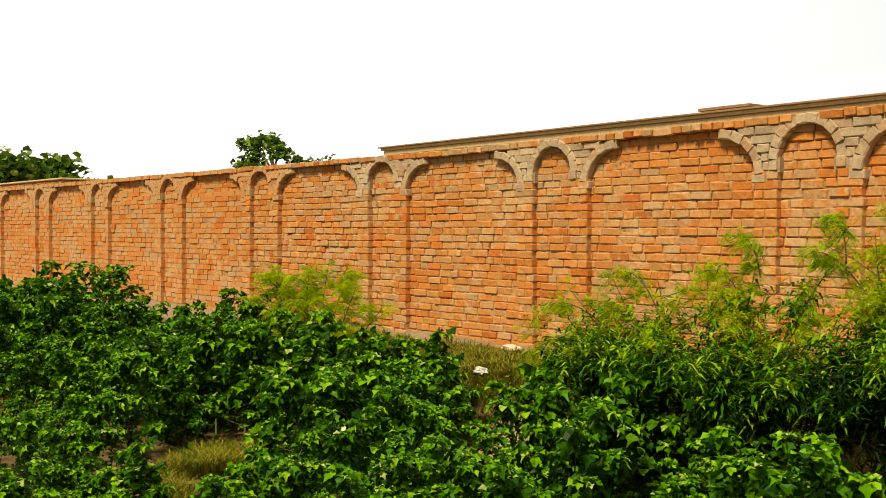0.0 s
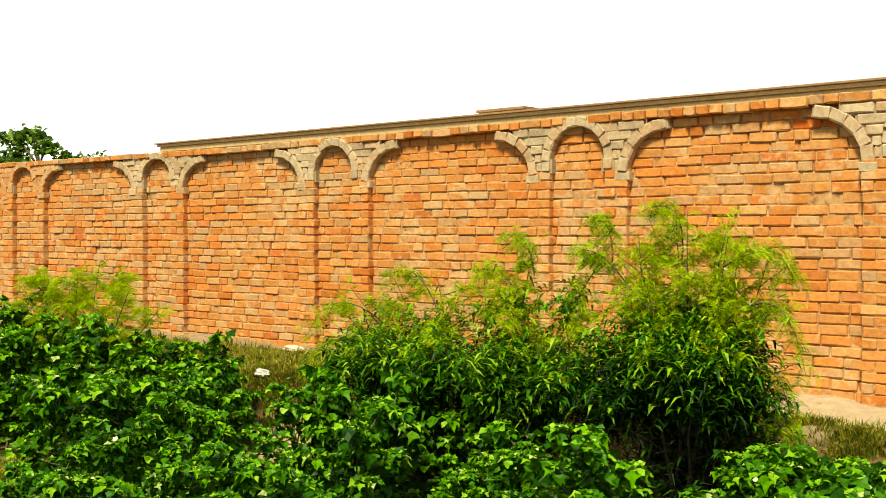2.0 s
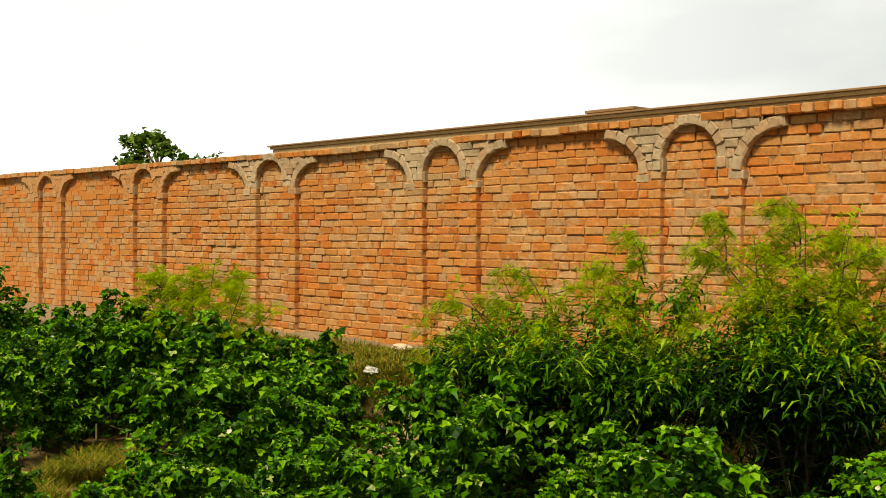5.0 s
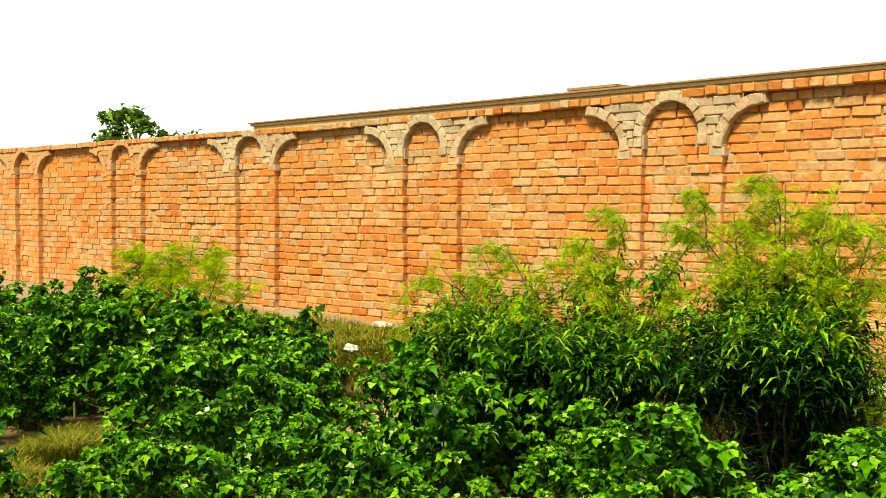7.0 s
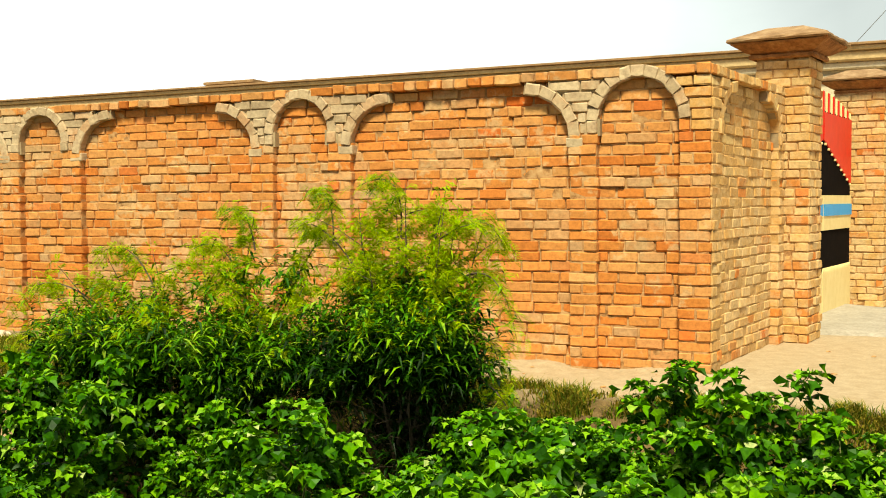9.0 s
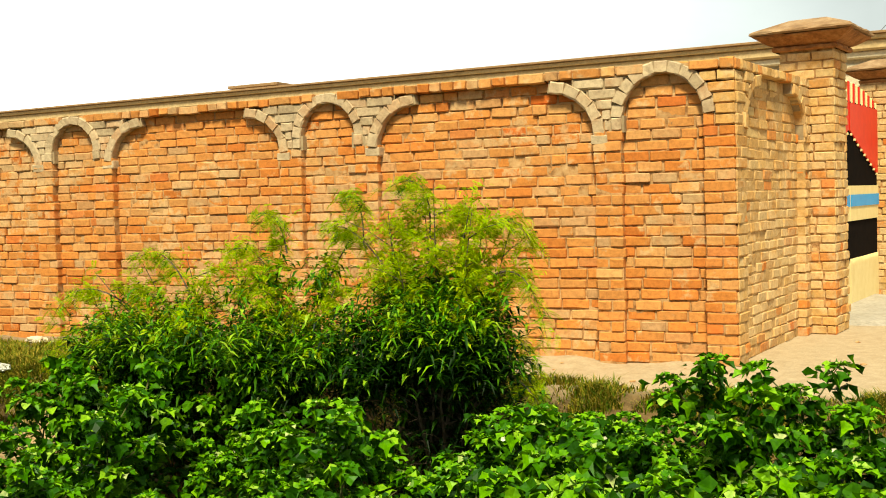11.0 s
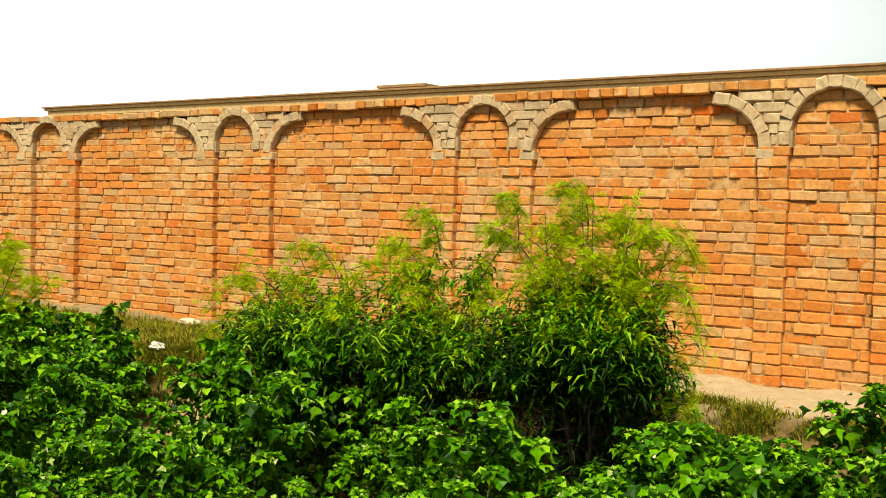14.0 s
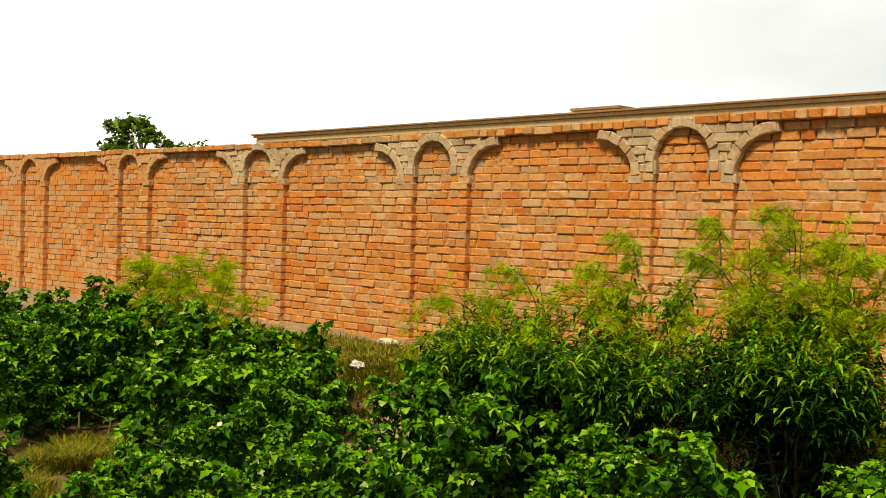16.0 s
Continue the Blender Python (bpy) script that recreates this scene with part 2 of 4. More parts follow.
def ground_mat():
    m, n, l, b = mat("earth", 0.95)
    pos = world_pos(n)
    xyz = n.new("ShaderNodeSeparateXYZ")
    l.new(pos, xyz.inputs[0])
    big, mid, fine = (noise_node(n, l, s, 5, 0.65, pos) for s in (1.3, 9, 55))
    sand = ramp_node(n, l, mid.outputs["Fac"], [(0.3, (0.37, 0.275, 0.165)), (0.7, (0.48, 0.375, 0.245))]).outputs["Color"]
    soil = ramp_node(n, l, mid.outputs["Fac"], [(0.25, (0.065, 0.040, 0.014)), (0.7, (0.20, 0.130, 0.052))]).outputs["Color"]
    edge = n.new("ShaderNodeMath")
    edge.operation = "MULTIPLY_ADD"
    l.new(big.outputs["Fac"], edge.inputs[0])
    edge.inputs[1].default_value = 0.5
    l.new(xyz.outputs["Y"], edge.inputs[2])
    e = n.new("ShaderNodeMapRange")
    e.inputs["From Min"].default_value, e.inputs["From Max"].default_value = -0.98, -0.72
    l.new(edge.outputs[0], e.inputs["Value"])
    east = n.new("ShaderNodeMapRange")
    east.inputs["From Min"].default_value, east.inputs["From Max"].default_value = -5.6, -4.0
    east.inputs["To Min"].default_value = 0.5
    l.new(xyz.outputs["X"], east.inputs["Value"])
    sandy = n.new("ShaderNodeMath")
    sandy.operation = "MULTIPLY"
    l.new(e.outputs["Result"], sandy.inputs[0])
    l.new(east.outputs["Result"], sandy.inputs[1])
    c = mix_node(n, l, sandy.outputs[0], soil, sand)
    # a slip of pale sand where the bank has crumbled
    away = n.new("ShaderNodeVectorMath")
    away.operation = "DISTANCE"
    away.inputs[1].default_value = (-5.55, -1.68, -0.45)
    l.new(pos, away.inputs[0])
    ragged = n.new("ShaderNodeMath")
    ragged.operation = "MULTIPLY_ADD"
    l.new(mid.outputs["Fac"], ragged.inputs[0])
    ragged.inputs[1].default_value = 0.35
    l.new(away.outputs["Value"], ragged.inputs[2])
    slip = n.new("ShaderNodeMapRange")
    slip.inputs["From Min"].default_value, slip.inputs["From Max"].default_value = 0.42, 0.60
    slip.inputs["To Min"].default_value, slip.inputs["To Max"].default_value = 0.85, 0.0
    l.new(ragged.outputs[0], slip.inputs["Value"])
    c = mix_node(n, l, slip.outputs["Result"], c, (0.44, 0.31, 0.16))
    c = mix_node(n, l, 0.7, c, ramp_node(n, l, fine.outputs["Fac"], [(0.3, (0.70, 0.68, 0.66)), (0.7, (1.12, 1.1, 1.08))]).outputs["Color"], "MULTIPLY")
    l.new(c, b.inputs["Base Color"])
    bump_node(n, l, b, fine.outputs["Fac"], 0.6, 0.02)
    return m


EARTH = ground_mat()


# ---------------------------------------------------------------- builders
def mesh_from(name, verts, faces, material, smooth=False):
    me = bpy.data.meshes.new(name)
    me.from_pydata([tuple(v) for v in verts], [], [tuple(f) for f in faces])
    me.materials.append(material)
    if smooth:
        me.polygons.foreach_set("use_smooth", [True] * len(me.polygons))
    me.update()
    return me


def part(name, bm, material, parent, label=""):
    """Links a bmesh or a mesh as one object under a thing or a part."""
    if isinstance(bm, bmesh.types.BMesh):
        me = bpy.data.meshes.new(name)
        bm.normal_update()
        bm.to_mesh(me)
        bm.free()
        me.materials.append(material)
    else:
        me = bm
    ob = new(name, me)
    ob.parent = parent
    if label:
        tagged(ob, label)
    return ob


def thing(name, label, category, group="", kind="", at=(0, 0, 0)):
    ob = new(name)
    ob.location = at
    return tagged(ob, label, category, group, kind)


def add_box(bm, x0, x1, y0, y1, z0, z1, m=None, bevel=0.0):
    g = bmesh.ops.create_cube(bm, size=1.0)["verts"]
    for v in g:
        v.co = Vector((x0 + (v.co.x + 0.5) * (x1 - x0), y0 + (v.co.y + 0.5) * (y1 - y0), z0 + (v.co.z + 0.5) * (z1 - z0)))
        if m is not None:
            v.co = m @ v.co
    if bevel:
        es = list({e for v in g for e in v.link_edges})
        bmesh.ops.bevel(bm, geom=es, offset=bevel, segments=1, affect="EDGES")
    return bm


def box(*a, **k):
    return add_box(bmesh.new(), *a, **k)


def tube(points, radii, sides=5):
    """Verts and faces of a tapered tube along points."""
    vs, fs = [], []
    pts = [Vector(p) for p in points]
    for i, p in enumerate(pts):
        d = (pts[min(i + 1, len(pts) - 1)] - pts[max(i - 1, 0)]).normalized()
        a = d.cross(Vector((0.3, 0.9, 0.2))).normalized()
        b = d.cross(a)
        for k in range(sides):
            t = 2 * math.pi * k / sides
            vs.append(p + radii[i] * (math.cos(t) * a + math.sin(t) * b))
    for i in range(len(pts) - 1):
        for k in range(sides):
            k2 = (k + 1) % sides
            fs.append((i * sides + k, i * sides + k2, (i + 1) * sides + k2, (i + 1) * sides + k))
    return vs, fs


def join(into, add):
    n = len(into[0])
    into[0].extend(add[0])
    into[1].extend(tuple(i + n for i in f) for f in add[1])


# ---------------------------------------------------------------- bricks
rng = random.Random(7)
COURSE = 0.084
IMP = 1.82            # where the arches spring
BACK = 0.075          # how far the bays lie behind the piers


def unit_brick(seed):
    """A hand-made brick, 1 x 1 x 1, outward along +y: pillowed face, rounded arrises, ragged outline."""
    r = random.Random(seed)
    across, upward = (-1.0, -0.93, 0.1, 0.94, 1.0), (-1.0, -0.78, 0.80, 1.0)
    slope, tip = r.uniform(-0.05, 0.05), r.uniform(-0.06, 0.06)
    vs, fs = [], []
    for b in upward:
        for a in across:
            rim_a, rim_b = abs(a) == 1.0, abs(b) == 1.0
            x = 0.5 * a + r.uniform(-0.012, 0.012) - (0.022 * a if rim_a and rim_b else 0)
            z = 0.5 * b + r.uniform(-0.05, 0.05) - (0.06 * b if rim_a and rim_b else 0)
            y = 0.5 - (0.12 if rim_a or rim_b else 0.0) + r.uniform(-0.03, 0.03) + slope * a + tip * b
            vs.append((x, y, z))
    w = len(across)
    for j in range(len(upward) - 1):
        for i in range(w - 1):
            fs.append((j * w + i, j * w + i + 1, (j + 1) * w + i + 1, (j + 1) * w + i)[::-1])
    h = len(upward)
    loop = [i for i in range(w)] + [j * w + w - 1 for j in range(1, h)] + [(h - 1) * w + i for i in range(w - 2, -1, -1)] + [j * w for j in range(h - 2, 0, -1)]
    n = len(vs)
    vs += [(vs[k][0], -0.5, vs[k][2]) for k in loop]
    for q, k in enumerate(loop):
        q2 = (q + 1) % len(loop)
        fs.append((k, loop[q2], n + q2, n + q)[::-1])
    return np.array(vs), fs


UNITS = [unit_brick(s) for s in range(16)]
# bricks of the far stretch: five plain faces
FAR_UNIT = (np.array([(x, y, z) for y in (0.5, -0.5) for x, z in ((-0.5, -0.5), (0.5, -0.5), (0.5, 0.5), (-0.5, 0.5))]), [(3, 2, 1, 0), (0, 1, 5, 4), (1, 2, 6, 5), (2, 3, 7, 6), (3, 0, 4, 7)])


def sag_at(u):
    """The old masons' top courses thin out towards the west."""
    return 1.0 - 0.17 * min(max((-1.2 - u) / 7.0, 0.0), 1.0)


class Course:
    """One brick face: origin, direction along it, outward direction."""

    def __init__(self, origin, along, out):
        self.o, self.u, self.n = Vector(origin), Vector(along).normalized(), Vector(out).normalized()
        self.specs = []
        self.backs = []
        self.sag = False

    def brick(self, u, z, front, length, height=COURSE, depth=0.07, turn=0.0, kind="red", bedded=False):
        if bedded:
            self.backs.append((u, z, front - 0.014 - rng.uniform(0, 0.010), length + 0.022 + rng.uniform(0, 0.012), height + (0.022 if turn == 0.0 else -0.012) + rng.uniform(0, 0.006), depth - rng.uniform(0, 0.01), turn, kind, 0))
        tight = 1.0 - 0.42 * min(max((-4.0 - u) / 5.0, 0.0), 1.0) if self.sag else 1.0
        self.specs.append((u, z, front + rng.gauss(0, 0.0055), length - (0.009 + rng.uniform(0, 0.009)) * tight, height - (0.006 + rng.uniform(0, 0.006)) * tight, depth, turn + rng.gauss(0, 0.008), kind, rng.randrange(16)))

    def matrix(self, s):
        u, z, front, length, height, depth, turn, kind, k = s
        if self.sag:
            squeeze = sag_at(u)
            if z > IMP:
                z, height = IMP + (z - IMP) * squeeze, height * (1 + squeeze) / 2 if z < 2.26 else height * squeeze
        z += 0.009 * noise.noise(Vector((u * 0.9, z * 1.5, 6.0))) if 0.05 < z < 2.2 else 0.0
        frame3 = Matrix((self.u, self.n, Vector((0, 0, 1)))).transposed().to_4x4()
        m = Matrix.Translation(self.o + self.u * u + self.n * (front - depth / 2) + Vector((0, 0, z))) @ frame3
        return m @ Matrix.Rotation(turn, 4, "Y") @ Matrix.Diagonal((length, depth, height, 1))

    def build(self, parent, name, near=lambda s: True, limit=300, label="worn fired clay bricks"):
        picked = [s for s in self.specs if near(s)][:limit]
        rest = [s for s in self.specs if s not in set(picked)]
        shared = {}
        for s in picked:
            key = (s[7], s[8])
            if key not in shared:
                shared[key] = mesh_from("brick", UNITS[s[8]][0], UNITS[s[8]][1], BRICK[(s[7], True)])
            ob = new("brick", shared[key])
            ob.parent = parent
            ob.matrix_basis = parent.matrix_basis.inverted() @ self.matrix(s)
        if self.backs:
            bm = bmesh.new()
            for s in self.backs:
                add_box(bm, -0.5, 0.5, -0.5, 0.5, -0.5, 0.5, parent.matrix_basis.inverted() @ self.matrix(s))
            part("arch_mortar", bm, LIME_MORTAR, parent, "pale lime mortar between the arch bricks")
        for kind in sorted({s[7] for s in rest}):
            va, fa, c = [], [], 0
            for s in rest:
                if s[7] != kind:
                    continue
                m = np.array(self.matrix(s))
                v, f = FAR_UNIT if s[0] < -13 else UNITS[s[8]]
                va.append(v @ m[:3, :3].T + m[:3, 3])
                fa.extend(tuple(i + c for i in q) for q in f)
                c += len(v)
            ob = new(name, mesh_from(name, np.concatenate(va).tolist(), fa, BRICK[(kind, False)]))
            ob.parent = parent
            ob.matrix_parent_inverse = parent.matrix_basis.inverted()
            tagged(ob, label, kind="stuff")


def fill_row(face, j, u0, u1, front, start, kind, height=COURSE, length=0.236, depth=0.07):
    """One course of running bond between u0 and u1."""
    z = (j + 0.5) * height
    u = u0 - start
    while u < u1 - 0.02:
        step = length * rng.choice((1, 1, 0.98, 1.02, 0.94, 1.05, 0.55, 0.9))
        a, b = max(u, u0), min(u + step, u1)
        if b - a > 0.035:
            face.brick((a + b) / 2, z + rng.gauss(0, 0.002), front, b - a, height, depth, 0, kind(a, z))
        u += step


# ---------------------------------------------------------------- ground
def ground_z(x, y):
    """Level sandy strip by the wall, a bank down to the field, the road's verge."""
    n1 = noise.noise(Vector((x * 0.5, y * 0.5, 3.1)))
    n2 = noise.noise(Vector((x * 1.7, y * 1.7, 7.7)))
    n3 = noise.noise(Vector((x * 5.0, y * 5.0, 1.3)))
    west = math.exp(-((x + 5.6) / 1.1) ** 2)
    brow = -1.02 + 0.16 * n1 + 0.10 * n2 - 0.12 * min(max(x, 0.0), 2.0) - 0.28 * west
    t = min(max((brow - y) / (0.85 - 0.45 * west), 0.0), 1.0)
    t = t * t * (3 - 2 * t)
    v = min(max((-6.4 - y) / 0.9, 0.0), 1.0)
    v = v * v * (3 - 2 * v)
    low = -0.66 + 0.05 * n1 + 0.05 * n2 + 0.02 * n3
    top = 0.012 * n1 + 0.012 * n2 + 0.006 * n3
    # drifted sand a little higher along the foot of the wall, to the west
    top += 0.035 * min(max((-x - 4.0) / 4.0, 0.0), 1.0) * min(max((y + 0.8) / 0.6, 0.0), 1.0)
    # crumbled mortar heaped at the foot of the wall
    top += 0.055 * max(0.0, n2 + 0.25 + 0.5 * n3) * min(max((y + 0.30) / 0.22, 0.0), 1.0) if x < 0.1 else 0.0
    z = top * (1 - t) + low * t
    return z * (1 - v) + (-0.24 + 0.02 * n2) * v


def grid_lines(lo, hi, near_lo, near_hi, step):
    a = list(np.arange(near_lo, near_hi + 1e-6, step))
    s, left, right = step, near_lo, near_hi
    while left > lo or right < hi:
        s *= 1.5
        left, right = left - s, right + s
        a = [max(left, lo)] + a + [min(right, hi)]
    return sorted(set(round(q, 4) for q in a))


gx, gy = grid_lines(-2500, 2500, -12, 3.5, 0.09), grid_lines(-2500, 2500, -6.8, 0.2, 0.07)
gv = [(x, y, ground_z(x, y)) for y in gy for x in gx]
gw = len(gx)
gf = [(j * gw + i, j * gw + i + 1, (j + 1) * gw + i + 1, (j + 1) * gw + i) for j in range(len(gy) - 1) for i in range(gw - 1)]
ground = tagged(new("ground", mesh_from("ground", gv, gf, EARTH, True)), "bare sandy earth strip and brown soil of a cotton field", "ground", kind="structure")


# ---------------------------------------------------------------- boundary wall
TOP = 28 * COURSE
PIER = 0.235
UNITS_X = [(k, -1.11 + (k - 5) * 2.945) for k in range(-9, 6)]


def arch_ring(face, cu, cz, r, rise, a0, a1, count, thick=0.09, kind="lime", front=0.006):
    """Bricks on end round an arch of half width r."""
    for i in range(count):
        a = a0 + (a1 - a0) * (i + 0.5) / count
        rr = r + thick / 2
        u, z = cu + rr * math.cos(a), cz + (rise + thick / 2) * math.sin(a)
        arc = abs(a1 - a0) / count * (r + rise + thick) / 2
        face.brick(u, z, front, arc + 0.008, thick + 0.012, 0.09, math.pi / 2 - a, kind, True)


def lime_pick(p):
    return lambda u, z: "dust" if rng.random() < p else "red"


def plain_kind(u, z):
    w = noise.noise(Vector((u * 0.8, z * 1.3, 2.0))) + 0.35 * min(max((-u - 4.0) / 7.0, 0.0), 1.0) + (0.55 if z < 0.22 else 0.0)
    return "dust" if rng.random() < 0.06 + 0.5 * max(w, 0) else "red"


def tan_kind(u, z):
    return "tan" if rng.random() < 0.93 else "red"


def quarter(face, cu, cz, side, kind):
    """Quarter arch in the corner of a wide bay; side 1 rises towards +u's pier."""
    a0, a1 = (0, math.pi / 2) if side > 0 else (math.pi, math.pi / 2)
    arch_ring(face, cu, cz, 0.355, 0.355, a0, a1, 5, 0.09, kind)


def spandrel(face, ul, ur, kind, bedded=True):
    """Courses between a quarter arch and the next arch: ul(z), ur(z) are the bounds."""
    for j in range(22, 27):
        z = (j + 0.5) * COURSE
        a, b = ul(z), ur(z)
        if b - a > 0.05:
            cut = a + (b - a) * rng.uniform(0.35, 0.65) if b - a > 0.27 else None
            for p, q in ((a, cut), (cut, b)) if cut else ((a, b),):
                face.brick((p + q) / 2, z, 0.0, q - p, COURSE, 0.085, 0, kind, bedded)


def round_left(cu, cz, r):
    return lambda z: cu + math.sqrt(max(r * r - (z - cz) ** 2, 0.0))


def round_right(cu, cz, r):
    return lambda z: cu - math.sqrt(max(r * r - (z - cz) ** 2, 0.0))


def pier_rows(face, u0, u1, rows, kind):
    for j in rows:
        z = (j + 0.5) * COURSE
        wob = rng.gauss(0, 0.005)
        if u1 - u0 < 0.27 and j % 2:
            mid = u0 + (u1 - u0) * rng.uniform(0.4, 0.6)
            face.brick((u0 + mid) / 2 + wob, z, 0, mid - u0, COURSE, 0.085, 0, kind(u0, z))
            face.brick((mid + u1) / 2 + wob, z, 0, u1 - mid, COURSE, 0.085, 0, kind(u0, z))
        elif u1 - u0 < 0.27:
            face.brick((u0 + u1) / 2 + wob, z, 0, u1 - u0, COURSE, 0.085, 0, kind(u0, z))
        else:
            fill_row(face, j, u0, u1, 0, 0.12 * (j % 2), kind, depth=0.085)


NARROW_Z = 1.945


def bonded_wall():
    wall = thing("wall_south", "long red brick boundary wall with arched recessed bays and lime-smeared arches", "brick wall", kind="structure")
    face = Course((0, 0, 0), (1, 0, 0), (0, -1, 0))
    left = -38.0
    # bays, set back behind the piers
    for j in range(28):
        fill_row(face, j, left, -0.12, -BACK, 0.12 * (j % 2) + rng.uniform(0, 0.05), plain_kind)
    backing = bmesh.new()
    face.sag = True
    edges = [left + 1.0 * i for i in range(38)] + [-0.05]
    for a, b in zip(edges, edges[1:]):
        lid = IMP + (TOP - IMP) * sag_at(a)
        add_box(backing, a, b, BACK + (0.034 if a > -14 else 0.012), 0.30, -0.3, lid - 0.012)
        add_box(backing, a, b, 0.014, BACK + 0.02, lid - COURSE * 0.7, lid - 0.014)
    for k, l in UNITS_X:
        m = l + PIER
        pale = "lime" if k > 1 else "dust"
        right_pier = (-0.25, 0.0) if k == 5 else (l + 1.01 - PIER, l + 1.01)
        nl, nr = m, right_pier[0]
        mid, half = (nl + nr) / 2, (nr - nl) / 2
        for a, b in ((l, m), right_pier):
            pier_rows(face, a, b, range(0, 22), plain_kind if k < 5 else lime_pick(0.12))
            add_box(backing, a + 0.012, b - (0.012 if b < -0.1 else 0.02), 0.012, BACK + 0.02, -0.3, IMP + 0.02)
        cz = NARROW_Z
        # wide bay on the left of this unit, and on its right
        quarter(face, l - 0.355, IMP, 1, pale)
        lz = round_left(l - 0.355, IMP, 0.45)
        spandrel(face, lambda z: max(lz(z), l - 0.30), round_right(mid, cz, half + 0.09), pale)
        arch_ring(face, mid, cz, half, 0.312 if k < 5 else 0.33, 0, math.pi, 10 if k < 5 else 11, 0.09, pale)
        if k < 5:
            quarter(face, l + 1.01 + 0.355, IMP, -1, pale)
            rz = round_right(l + 1.01 + 0.355, IMP, 0.45)
            spandrel(face, round_left(mid, cz, half + 0.09), lambda z: rz(z), pale)
        else:
            spandrel(face, round_left(mid, cz, half + 0.09), lambda z: 0.0, "tan", False)
        for u, inner in ((nl, -1), (nr, 1)):
            low = k == 5 and inner > 0
            face.brick(u + inner * 0.045, (22 * COURSE + cz) / 2, 0.0 if low else 0.006, 0.095, cz - 22 * COURSE + 0.012, 0.09, 0, "red" if low else pale, not low)
        # the lowest stone of each arch stands out a little
        for u in (l + 0.05, l + 0.96) if k < 5 else (l + 0.05,):
            face.brick(u, IMP - 0.04, 0.008, 0.15, COURSE, 0.09, 0, pale)
        for u0, u1 in ((l + 0.04, l + 0.20), (right_pier[0] + 0.04, right_pier[1] - 0.04)):
            add_box(backing, u0, u1, 0.018, BACK + 0.02, IMP, 2.15)
    # band of headers along the top
    u = left
    while u < -0.02:
        step = rng.choice((0.115, 0.115, 0.12, 0.11, 0.23))
        step = min(step, -u)
        crowned = any(abs(u + step / 2 - (l + (0.5475 if k == 5 else 0.505))) < (0.17 if k == 5 else 0.14) for k, l in UNITS_X)
        face.brick(u + step / 2, TOP - COURSE / 2 + rng.gauss(0, 0.004), -0.03 if crowned else 0.016, step, COURSE + rng.uniform(-0.004, 0.006), 0.11, 0, "dust" if rng.random() < 0.25 else "red")
        u += step
    part("mortar_core", backing, MORTAR, wall, "mud mortar between the bricks")
    # the pointing between the bay bricks, flush in places and washed out in others
    nu, nz = 466, 78
    us, zs = [-14.0 + 13.95 * i / nu for i in range(nu + 1)], [-0.06 + (TOP + 0.03) * j / nz for j in range(nz + 1)]
    vs = []
    for z in zs:
        for u in us:
            d = 0.016 + 0.012 * noise.noise(Vector((u * 7, z * 9, 1.0))) + 0.008 * noise.noise(Vector((u * 23, z * 27, 4.0))) - 0.006 * noise.noise(Vector((u * 0.8, z * 1.1, 8.0)))
            vs.append((u, BACK + min(max(d, 0.002), 0.030), min(z, IMP + (TOP - IMP) * sag_at(u) - 0.03)))
    fs = [(j * (nu + 1) + i, j * (nu + 1) + i + 1, (j + 1) * (nu + 1) + i + 1, (j + 1) * (nu + 1) + i) for j in range(nz) for i in range(nu)]
    part("pointing", mesh_from("pointing", vs, fs, MORTAR, True), None, wall, "uneven mud mortar pointing, washed out in places")
    face.build(wall, "brickwork", lambda s: s[0] > -3.2 and 0.3 < s[1] < 2.36 and (s[1] > 1.2 or s[0] > -1.3))
    return wall


bonded_wall()

# ---------------------------------------------------------------- entrance: return wall, gate pillars, gate
RET = Vector((0.168, 0.986, 0)).normalized()
RET_OUT = Vector((RET.y, -RET.x, 0))
RET_M = Matrix((RET, -RET_OUT, Vector((0, 0, 1)))).transposed().to_4x4()


